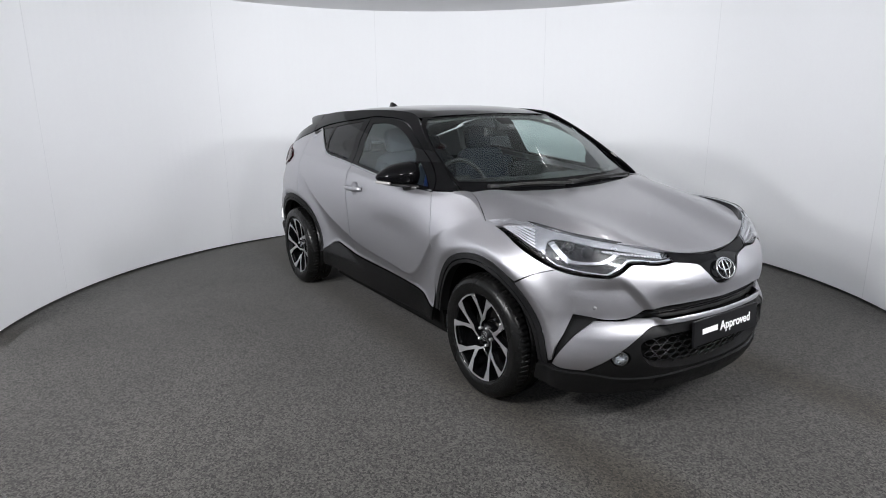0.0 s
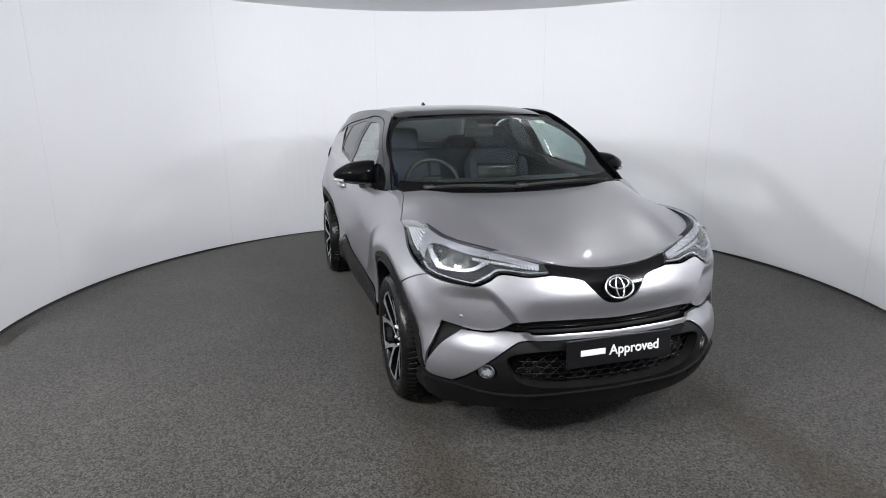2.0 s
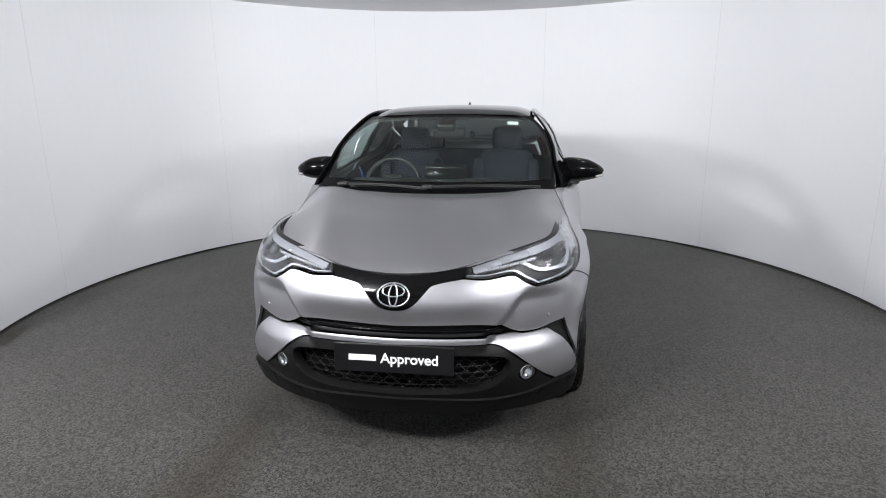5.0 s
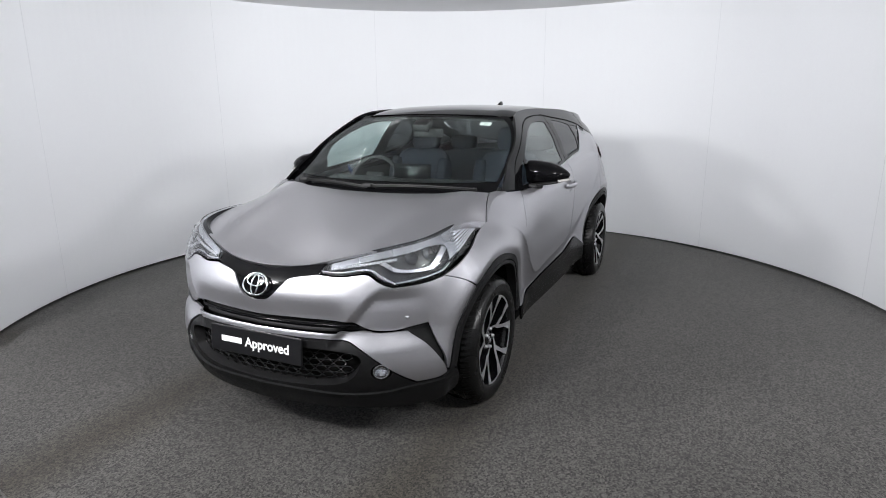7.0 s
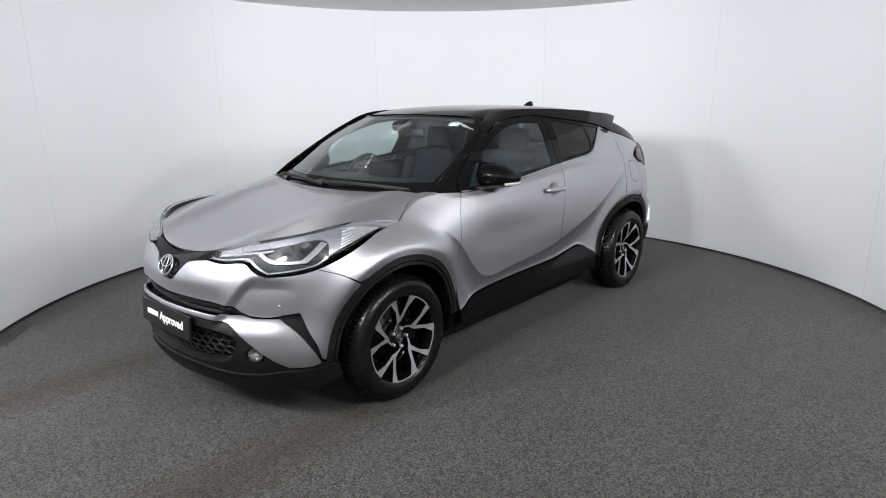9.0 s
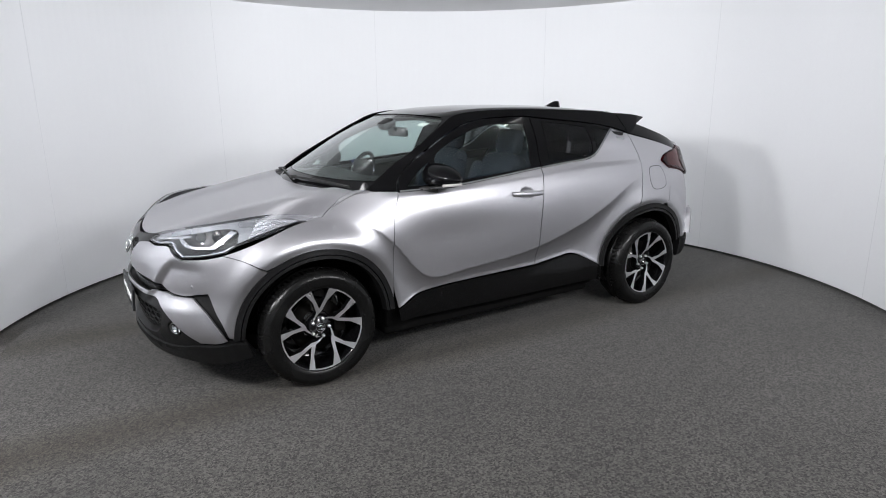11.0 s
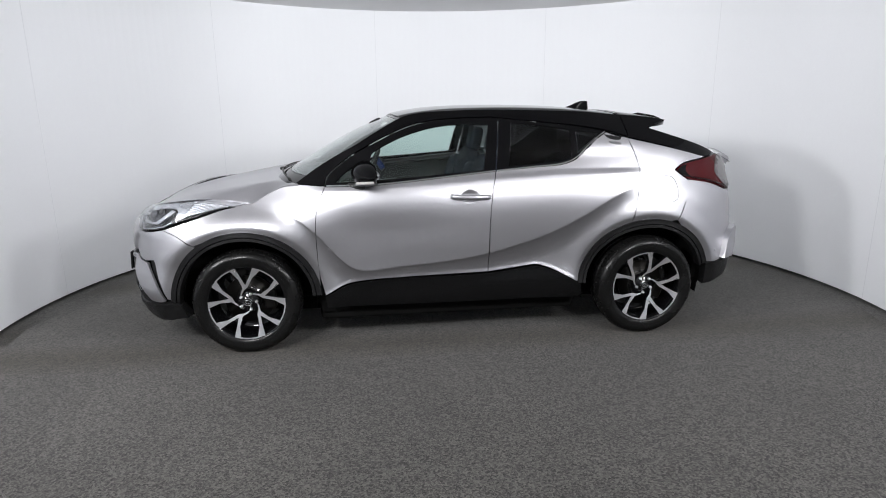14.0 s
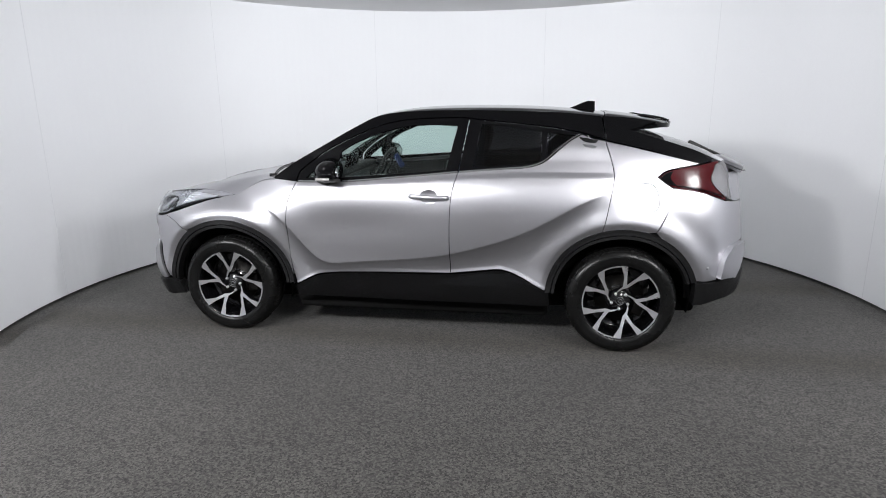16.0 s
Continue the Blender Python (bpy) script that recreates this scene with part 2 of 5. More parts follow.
# ---- the car's surfaces: x forward, y to its left, z up, origin on the ground between the axles ----
def spline_basis(knots, q):
    """Rows of weights by which a natural cubic spline through the knots takes its values at q."""
    k, q = np.asarray(knots, float), np.asarray(q, float)
    n, h = len(k), np.diff(k)
    a, r = np.eye(n), np.zeros((n, n))
    for i in range(1, n - 1):
        a[i, i - 1], a[i, i], a[i, i + 1] = h[i - 1], 2 * (h[i - 1] + h[i]), h[i]
        r[i, i - 1], r[i, i], r[i, i + 1] = 6 / h[i - 1], -6 / h[i - 1] - 6 / h[i], 6 / h[i]
    m = np.linalg.solve(a, r)
    q = np.clip(q, k[0], k[-1])
    i = np.clip(np.searchsorted(k, q) - 1, 0, n - 2)
    t0, t1, hh = q - k[i], k[i + 1] - q, h[i]
    e = np.eye(n)
    return (m[i] * (t1**3 / (6 * hh) - hh * t1 / 6)[:, None] + m[i + 1] * (t0**3 / (6 * hh) - hh * t0 / 6)[:, None]
            + e[i] * (t1 / hh)[:, None] + e[i + 1] * (t0 / hh)[:, None])


def curve(knots, values, q):
    q = np.asarray(q, float)
    return (spline_basis(knots, q.ravel()) @ np.asarray(values, float)).reshape(q.shape)


# half of the plan outline at bumper height, from the nose to the tail
PLAN = np.array([(2.175, 0), (2.155, 0.25), (2.09, 0.46), (1.99, 0.62), (1.86, 0.745), (1.66, 0.83), (1.33, 0.882), (0.8, 0.872),
                 (0.0, 0.892), (-0.8, 0.902), (-1.33, 0.922), (-1.68, 0.882), (-1.93, 0.775), (-2.1, 0.56), (-2.17, 0.28), (-2.19, 0)])
PLAN_U = np.r_[0, np.cumsum(np.hypot(*np.diff(PLAN, axis=0).T))]
FINE_U = np.linspace(0, PLAN_U[-1], 1200)
FINE_X, FINE_Y = curve(PLAN_U, PLAN[:, 0], FINE_U), curve(PLAN_U, PLAN[:, 1], FINE_U)


def u_of_x(x):
    return np.interp(-np.asarray(x, float), -FINE_X, FINE_U)


def u_of_y(y):
    """For the front, from the middle to the corner."""
    n = np.searchsorted(-FINE_X, -1.7)
    return np.sign(y) * np.interp(np.abs(y), FINE_Y[:n], FINE_U[:n])


# how far the skin lies outside (+) or inside (-) the outline, station by station and height by height
SKIN_Z = (0.2, 0.35, 0.5, 0.65, 0.8, 0.95, 1.05, 1.2, 1.37, 1.52)
SKIN_X = (2.175, 2.09, 1.86, 1.33, 0.8, 0.0, -0.8, -1.33, -1.93, -2.19)
SKIN = ((-0.10, -0.03, 0.0, 0.0, -0.035, -0.20, -0.35, -0.6, -0.9, -1.1),
        (-0.10, -0.03, 0.0, 0.0, -0.03, -0.16, -0.30, -0.5, -0.8, -1.0),
        (-0.07, -0.02, 0.0, 0.01, -0.005, -0.08, -0.20, -0.4, -0.6, -0.8),
        (-0.03, -0.01, 0.0, 0.005, -0.005, -0.11, -0.20, -0.30, -0.42, -0.5),
        (-0.02, -0.008, -0.01, -0.005, 0.0, -0.015, -0.055, -0.14, -0.235, -0.34),
        (-0.03, -0.01, -0.022, -0.012, -0.002, 0.0, -0.025, -0.11, -0.215, -0.33),
        (-0.03, -0.01, -0.02, -0.012, -0.002, 0.0, -0.02, -0.095, -0.195, -0.32),
        (-0.03, -0.01, 0.0, 0.01, 0.0, -0.025, -0.06, -0.115, -0.215, -0.34),
        (-0.08, -0.02, 0.0, 0.0, -0.01, -0.035, -0.07, -0.13, -0.27, -0.4),
        (-0.10, -0.02, 0.0, 0.0, -0.04, -0.06, -0.05, -0.10, -0.5, -0.7))
SILL_X = (-0.88, -0.66, -0.56, -0.235, 0.31, 0.66, 0.83)
SILL_Z = (0.37, 0.48, 0.508, 0.474, 0.463, 0.438, 0.36)
CREASE_X = (-1.25, -1.07, -0.78, -0.42, -0.23, 0.46, 0.67, 0.86, 1.0, 1.2)
CREASE_Z = (1.04, 0.965, 0.80, 0.66, 0.61, 0.53, 0.56, 0.77, 0.885, 0.945)


def step(a, b, v):
    t = np.clip((v - a) / (b - a), 0, 1)
    return t * t * (3 - 2 * t)


def skin_offset(u, z, x):
    d = np.einsum("ns,sk,nk->n", spline_basis(u_of_x(np.array(SKIN_X)), u), np.array(SKIN), spline_basis(SKIN_Z, z))
    # the doors tuck in under a crease that sweeps up to both wheels, and flare out again to the sill
    zc = curve(CREASE_X[::1], CREASE_Z, np.clip(x, -1.25, 1.2))
    mid = step(-1.3, -0.95, x) * (1 - step(0.72, 1.18, x))
    w = np.clip((zc - z + 0.004) / 0.19, 0, 1)
    under = w * (2 - w) * step(0.0, 0.10, w)
    flare = 1 - step(-0.004, 0.030, z - np.interp(x, SILL_X, SILL_Z))
    d = d - 0.044 * mid * under * (1 - 0.12 * flare)
    # flared arches
    for wx, wz in ((1.32, 0.335), (-1.32, 0.335)):
        r = np.hypot(x - wx, z - wz)
        d = d + 0.008 * np.exp(-((r - 0.525) / 0.07) ** 2) - 0.016 * (1 - step(0.455, 0.515, r)) - 0.005 * np.exp(-((r - 0.61) / 0.06) ** 2) * step(0.5, 0.7, z)
    # shoulder line under the side windows
    zs = 1.035 + 0.075 * step(0.9, -0.9, x)
    d = d - 0.012 * step(-0.005, 0.035, z - zs) * step(0.95, 0.7, x) * step(-1.35, -1.1, x) * (1 - step(1.2, 1.3, z))
    # the bumper's brow over a hollow towards each lamp corner
    front = step(1.6, 1.9, x)
    yy = np.abs(curve(PLAN_U, PLAN[:, 1], u))
    fold = step(0.0, 0.05, yy - (0.55 - 0.8 * (0.79 - z)))
    d = d - 0.026 * front * fold * (1 - step(0.60, 0.78, yy)) * step(0.80, 0.72, z) * step(0.50, 0.60, z)
    # the middle of the nose rolls under towards the slot
    d = d - 0.016 * front * step(0.76, 0.645, z) * step(0.590, 0.618, z) * (1 - step(0.34, 0.50, yy))
    # the lower blade runs out towards its foot
    d = d + 0.03 * step(1.55, 1.85, x) * step(0.60, 0.38, z)
    return d


def skin(u, z, inside=0.0):
    """Points of the car's flanks, nose and tail. u: the way along the outline from the nose, negative on the car's right."""
    u, z = np.atleast_1d(np.asarray(u, float)), np.atleast_1d(np.asarray(z, float))
    s, a = np.where(u < 0, -1.0, 1.0), np.clip(np.abs(u), 0, PLAN_U[-1])
    e = 1e-3
    x, y = curve(PLAN_U, PLAN[:, 0], a), curve(PLAN_U, PLAN[:, 1], a)
    tx = curve(PLAN_U, PLAN[:, 0], np.clip(a + e, 0, PLAN_U[-1])) - curve(PLAN_U, PLAN[:, 0], np.clip(a - e, 0, PLAN_U[-1]))
    ty = curve(PLAN_U, PLAN[:, 1], np.clip(a + e, 0, PLAN_U[-1])) - curve(PLAN_U, PLAN[:, 1], np.clip(a - e, 0, PLAN_U[-1]))
    n = np.hypot(tx, ty)
    nx, ny = ty / n, -tx / n
    ny = np.where(a < 1e-6, 0, ny)
    d = skin_offset(a, z, x) - inside
    return np.stack([x + nx * d, s * (y + ny * d), z], -1)


def bonnet(x, y, inside=0.0):
    x, y = np.atleast_1d(np.asarray(x, float)), np.atleast_1d(np.asarray(y, float))
    zc = curve((0.85, 1.05, 1.3, 1.5, 1.7, 1.89, 2.0, 2.08, 2.15), (1.085, 1.073, 1.038, 1.004, 0.965, 0.918, 0.885, 0.85, 0.80), x)
    ridge = 0.43 + 0.16 * (1.9 - x) / 0.9
    k = np.abs(y)
    z = zc - 0.006 * (k / 0.7) ** 2 + 0.022 * np.exp(-((k - ridge) / 0.13) ** 2) - np.clip((k - 0.58) / 0.2, 0, 2) ** 2 * curve((0.9, 1.05, 1.12, 1.2, 1.29, 1.45, 1.62, 1.8), (0.0, 0.006, 0.036, 0.075, 0.099, 0.058, 0.018, 0.0), np.clip(x, 0.9, 1.8))
    return np.stack([x, y, z - inside], -1)


def roof(x, y, inside=0.0):
    x, y = np.atleast_1d(np.asarray(x, float)), np.atleast_1d(np.asarray(y, float))
    zc = curve((-1.8, -1.5, -1.25, -1.0, -0.56, -0.13, 0.13, 0.36, 0.5), (1.393, 1.455, 1.490, 1.518, 1.541, 1.541, 1.525, 1.485, 1.45), x)
    k = np.abs(y)
    return np.stack([x, y, zc - 0.02 * (k / 0.5) ** 2 - 0.05 * step(0.42, 0.72, k) - inside], -1)


def windscreen(y, z, inside=0.0):
    y, z = np.atleast_1d(np.asarray(y, float)), np.atleast_1d(np.asarray(z, float))
    xc = curve((1.0, 1.1, 1.2, 1.31, 1.43, 1.5), (1.27, 1.10, 0.93, 0.735, 0.48, 0.30), z)
    k = np.abs(y)
    return np.stack([xc - 0.13 * (k / 0.62) ** 2.2 - inside * 0.55, y, z - inside * 0.83], -1)


def rear_screen(x, y, inside=0.0):
    x, y = np.atleast_1d(np.asarray(x, float)), np.atleast_1d(np.asarray(y, float))
    zc = curve((-2.25, -2.16, -1.95, -1.68, -1.5, -1.15), (1.09, 1.125, 1.225, 1.325, 1.375, 1.45), x)
    return np.stack([x, y, zc - 0.05 * (np.abs(y) / 0.65) ** 2 - inside], -1)


from mathutils.geometry import delaunay_2d_cdt


# ---- panels: an outline laid on one of the surfaces, with turned-in edges ----
def side_u(x, z):
    """Where along the outline the skin at height z reaches x."""
    u = FINE_U[::6]
    return float(np.interp(-x, -skin(u, np.full(len(u), z))[:, 0], u))


def front_u(y, z, rear=False):
    u = FINE_U[::6]
    p = skin(u, np.full(len(u), z))
    keep = (p[:, 0] < -1.6) if rear else (p[:, 0] > 1.6)
    py, pu = p[keep, 1], u[keep]
    if rear:
        py, pu = py[::-1], pu[::-1]
    return float(np.interp(y, np.maximum.accumulate(py), pu))


def S(x, z, sharp=0):
    return (side_u(x, z), z, sharp)


def F(y, z, sharp=0):
    return (front_u(y, z), z, sharp)


def R(y, z, sharp=0):
    return (front_u(y, z, True), z, sharp)


def outline(points, spacing=0.012, closed=True):
    """A smooth line through (a, b) points; a third number of 1 makes a corner."""
    p = [np.array(q[:2], float) for q in points]
    sharp = [len(q) > 2 and q[2] == 1 for q in points]
    n, out = len(p), []
    for i in range(n if closed else n - 1):
        a, b = p[i], p[(i + 1) % n]
        length = np.linalg.norm(b - a)
        ta = (b - a) if sharp[i] or (not closed and i == 0) else (b - p[i - 1]) * length / (np.linalg.norm(b - a) + np.linalg.norm(a - p[i - 1]) + 1e-9)
        c = p[(i + 2) % n]
        tb = (b - a) if sharp[(i + 1) % n] or (not closed and i == n - 2) else (c - a) * length / (np.linalg.norm(c - b) + length + 1e-9)
        steps = max(1, int(round(length / spacing)))
        for k in range(steps):
            t = k / steps
            out.append((2 * t**3 - 3 * t**2 + 1) * a + (t**3 - 2 * t**2 + t) * ta + (3 * t**2 - 2 * t**3) * b + (t**3 - t**2) * tb)
    if not closed:
        out.append(p[-1])
    return np.array(out)


def both(half):
    """A whole outline from the half on the car's left, which starts and ends in the middle."""
    return list(half) + [(-q[0], *q[1:]) for q in reversed(half) if abs(q[0]) > 1e-6]


def mirrored(points):
    return [(-q[0], *q[1:]) for q in reversed(points)]


def inside_loop(loop, q):
    x, y = q[:, 0], q[:, 1]
    odd = np.zeros(len(q), bool)
    for (x0, y0), (x1, y1) in zip(loop, np.roll(loop, -1, 0)):
        if y0 != y1:
            odd ^= ((y0 > y) != (y1 > y)) & (x < (x1 - x0) * (y - y0) / (y1 - y0) + x0)
    return odd


def to_loop(loop, q):
    best = np.full(len(q), 9.0)
    for a, b in zip(loop, np.roll(loop, -1, 0)):
        d = b - a
        t = np.clip(((q - a) @ d) / max(d @ d, 1e-12), 0, 1)
        best = np.minimum(best, np.linalg.norm(q - a - t[:, None] * d, axis=1))
    return best


def panel(name, loops, surf, mat, parent, label="", lift=0.0, thick=0.014, h=0.02, closed=False, soft=0.002, gap=0.0024):
    loops = [outline(l) for l in loops]
    lo, hi = loops[0].min(0), loops[0].max(0)
    g = np.stack(np.meshgrid(np.arange(lo[0], hi[0], h), np.arange(lo[1], hi[1], h), indexing="ij"), -1).reshape(-1, 2)
    keep = inside_loop(loops[0], g) & (to_loop(loops[0], g) > 0.008)
    for l in loops[1:]:
        keep &= ~inside_loop(l, g) & (to_loop(l, g) > 0.008)
    rim = np.concatenate(loops)
    edges, at = [], 0
    for l in loops:
        edges += [(at + i, at + (i + 1) % len(l)) for i in range(len(l))]
        at += len(l)
    pts, tris = triangulated(np.concatenate([rim, g[keep]]), edges)
    mid = pts[tris].mean(1)
    good = inside_loop(loops[0], mid)
    for l in loops[1:]:
        good &= ~inside_loop(l, mid)
    tris = tris[good]
    e = 2e-4
    top, low = surf(*pts.T, inside=-lift), surf(*pts.T, inside=-lift + 0.001)
    da = surf(pts[:, 0] + e, pts[:, 1], inside=-lift) - surf(pts[:, 0] - e, pts[:, 1], inside=-lift)
    db = surf(pts[:, 0], pts[:, 1] + e, inside=-lift) - surf(pts[:, 0], pts[:, 1] - e, inside=-lift)
    nor = np.cross(da, db)
    nor /= np.linalg.norm(nor, axis=1, keepdims=True) + 1e-12
    nor *= np.where(((top - low) * nor).sum(1) < 0, -1.0, 1.0)[:, None]
    fn = np.cross(top[tris[:, 1]] - top[tris[:, 0]], top[tris[:, 2]] - top[tris[:, 0]])
    flip = (fn * nor[tris[:, 0]]).sum(1) < 0
    tris[flip] = tris[flip][:, ::-1]
    # boundary edges of the triangles, in order
    count = {}
    for a, b, c in tris.tolist():
        for k in ((a, b), (b, c), (c, a)):
            count[k] = count.get(k, 0) + 1
    border = [k for k in count if (k[1], k[0]) not in count]
    on_rim = np.zeros(len(pts), bool)
    on_rim[[v for k in border for v in k]] = True
    top[on_rim] -= nor[on_rim] * soft
    # a real gap between neighbours: the edge steps back a little
    out_way = np.zeros_like(top)
    for a, b in border:
        w = np.cross(top[b] - top[a], nor[a])
        w /= np.linalg.norm(w) + 1e-12
        out_way[a] += w
        out_way[b] += w
    out_way /= np.linalg.norm(out_way, axis=1, keepdims=True) + 1e-9
    top[on_rim] -= out_way[on_rim] * gap
    n = len(top)
    verts, normals, faces = list(top), list(nor), [tuple(t) for t in tris.tolist()]
    under = top - nor * thick
    if closed:
        verts += list(under)
        normals += list(-nor)
        faces += [(c + n, b + n, a + n) for a, b, c in tris.tolist()]
    for a, b in border:
        side = np.cross(nor[a], top[b] - top[a])
        side = -side / (np.linalg.norm(side) + 1e-12)
        k = len(verts)
        verts += [top[a], top[b], under[b], under[a]]
        normals += [side] * 4
        faces.append((k + 3, k + 2, k + 1, k))
    ob = mesh_ob(name, verts, faces, mat, parent, label, smooth=True)
    ob.data.normals_split_custom_set_from_vertices([tuple(v) for v in normals])
    return ob


def triangulated(points, edges):
    vs, _, fs, *_ = delaunay_2d_cdt([Vector(p) for p in points], edges, [], 0, 1e-6)
    return np.array([tuple(v) for v in vs]), np.array([tuple(f) for f in fs])


def pair(name, points, mat, parent, label="", holes=(), **more):
    """The same panel on the car's left and right."""
    out = []
    for flip in (False, True):
        loops = [mirrored(l) if flip else l for l in (points, *holes)]
        out.append(panel(name, loops, skin, mat, parent[flip] if isinstance(parent, (list, tuple)) else parent, label, **more))
    return out


def arc(cx, cz, r, a0, a1, n):
    return [(cx + r * math.cos(radians(a0 + (a1 - a0) * i / n)), cz + r * math.sin(radians(a0 + (a1 - a0) * i / n))) for i in range(n + 1)]


def SA(points, sharp_ends=True):
    last = len(points) - 1
    return [S(x, z, 1 if sharp_ends and i in (0, last) else 0) for i, (x, z) in enumerate(points)]


def tube(bm, points, r, n=10, close=False):
    """A round bar along points."""
    pts = [Vector(p) for p in points]
    rings = []
    for i, p in enumerate(pts):
        d = (pts[(i + 1) % len(pts)] - pts[i - 1]) if close or 0 < i < len(pts) - 1 else (pts[min(i + 1, len(pts) - 1)] - pts[max(i - 1, 0)])
        q = d.to_track_quat("Z", "Y")
        rings.append([bm.verts.new(p + q @ Vector((r * math.cos(2 * math.pi * k / n), r * math.sin(2 * math.pi * k / n), 0))) for k in range(n)])
    for i in range(len(rings) if close else len(rings) - 1):
        a, b = rings[i], rings[(i + 1) % len(rings)]
        for k in range(n):
            bm.faces.new((a[k], a[(k + 1) % n], b[(k + 1) % n], b[k]))
    if not close:
        bm.faces.new(rings[0][::-1])
        bm.faces.new(rings[-1])


def rounded_box(bm, size, m, bevel=0.01, segments=3):
    r = bmesh.ops.create_cube(bm, size=1, matrix=m @ Matrix.Diagonal((*size, 1)))
    edges = list({e for v in r["verts"] for e in v.link_edges})
    bmesh.ops.bevel(bm, geom=edges, offset=bevel, segments=segments, profile=0.5, affect="EDGES")


def extruded(bm, loop, front, depth, place):
    """A flat outline with depth: place(a, b, c) gives its points, c running from front to front - depth."""
    top = [bm.verts.new(place(a, b, front)) for a, b in loop]
    low = [bm.verts.new(place(a, b, front - depth)) for a, b in loop]
    bm.faces.new(top)
    bm.faces.new(low[::-1])
    for i in range(len(loop)):
        j = (i + 1) % len(loop)
        bm.faces.new((top[i], low[i], low[j], top[j]))


def lathe(bm, profile, n=64):
    """Turns (radius, y) points round the y axis."""
    rings = []
    for r, y in profile:
        rings.append([bm.verts.new((r * math.cos(2 * math.pi * k / n), y, r * math.sin(2 * math.pi * k / n))) for k in range(n)])
    for a, b in zip(rings, rings[1:]):
        for k in range(n):
            bm.faces.new((a[k], a[(k + 1) % n], b[(k + 1) % n], b[k]))
    return rings


# ---- the car ----
car = tagged(new("car"), "silver crossover car with a gloss black roof, parked on the turntable", "car")
ARCH_F, ARCH_R, ARCH = (1.32, 0.335), (-1.32, 0.335), 0.465

# flanks
LAMP_LOW = [S(1.43, 0.93), S(1.553, 0.893), S(1.70, 0.845), S(1.80, 0.815, 1)]
CUT_F = [S(1.70, 0.775), S(1.605, 0.722, 1)]
GAP_A = [S(0.86, 0.5), S(0.866, 0.65), S(0.867, 0.80), S(0.85, 0.94)]
GAP_B = [S(-0.236, 0.8), S(-0.252, 1.01)]
ang_cut = math.degrees(math.atan2(0.722 - 0.335, 1.605 - 1.32))
fender_loop = ([S(1.25, 0.962, 1)] + LAMP_LOW + CUT_F + SA(arc(*ARCH_F, ARCH, ang_cut, 177, 14))[1:] + GAP_A
               + [S(0.80, 1.062, 1), S(0.99, 1.075, 1), S(1.08, 1.06), S(1.17, 1.015)])
fenders = pair("front_wing", fender_loop, PAINT, car, "silver front wing", h=0.012, soft=0.0006, gap=0.0018)

SILL_TOP_F = [S(0.83, 0.362, 1), S(0.66, 0.438), S(0.31, 0.463), S(-0.235, 0.474, 1)]
CHROME_F = [S(-0.283, 1.133, 1), S(0.1, 1.098), S(0.475, 1.068), S(0.80, 1.06, 1)]
front_door_loop = SILL_TOP_F + GAP_B + CHROME_F + GAP_A[::-1]
cup_loop = [(side_u(-0.105, 0.985) + 0.060 * math.cos(a), 0.985 + 0.045 * math.sin(a)) for a in np.linspace(0, 2 * math.pi, 25)[:-1]]
front_doors = pair("front_door", front_door_loop, PAINT, car, "silver front door", holes=(cup_loop,), h=0.011)

ARCH_RF = arc(*ARCH_R, ARCH, 5, 73, 9)
GAP_C = [S(-1.215, 0.93), S(-1.243, 1.10), S(-1.238, 1.17)]
CHROME_R = [S(-1.05, 1.366, 1), S(-0.98, 1.325), S(-0.91, 1.27), S(-0.82, 1.198), S(-0.72, 1.167), S(-0.57, 1.156), S(-0.285, 1.133, 1)]
rear_door_loop = ([S(-0.237, 0.474, 1), S(-0.45, 0.498), S(-0.56, 0.508), S(-0.66, 0.48)] + SA(ARCH_RF)
                  + GAP_C + [S(-1.19, 1.328, 1), S(-1.10, 1.345)] + CHROME_R + GAP_B[::-1])
rear_doors = pair("rear_door", rear_door_loop, PAINT, car, "silver rear door with a hidden handle", h=0.011)

CUT_R = [S(-1.50, 0.79), S(-1.56, 0.90), S(-1.625, 1.02)]
TAIL_LOW = [S(-1.59, 1.052), S(-1.5, 1.115), S(-1.545, 1.148), S(-1.62, 1.168), S(-1.766, 1.188)]
quarter_loop = ([S(*ARCH_RF[-1], 1)] + SA(arc(*ARCH_R, ARCH, 73, 111.5, 6))[1:-1] + [(*CUT_R[0][:2], 1), CUT_R[1], (*CUT_R[2][:2], 1)]
                + [(*TAIL_LOW[0][:2], 1), (*TAIL_LOW[1][:2], 1)] + TAIL_LOW[2:4] + [(*TAIL_LOW[4][:2], 1), S(-1.457, 1.266), S(-1.192, 1.325, 1)] + GAP_C[::-1])
quarters = pair("rear_wing", quarter_loop, PAINT, car, "silver rear wing", h=0.012)
fuel_loop = [S(-1.315, 1.0), S(-1.335, 1.068), S(-1.40, 1.08), S(-1.475, 1.068), S(-1.508, 1.0), S(-1.50, 0.93), S(-1.42, 0.908), S(-1.335, 0.922)]
panel("fuel_flap", [fuel_loop], skin, PAINT, quarters[0], "silver fuel flap", lift=0.0020, thick=0.006, soft=0.0008)
panel("fuel_flap_gap", [[(q[0] + (q[0] - fuel_loop[0][0] - 0.095) * 0.05, 0.995 + (q[1] - 0.995) * 1.05) for q in fuel_loop]], skin, SEAL, quarters[0], lift=0.0006, thick=0.004, soft=0.0004)

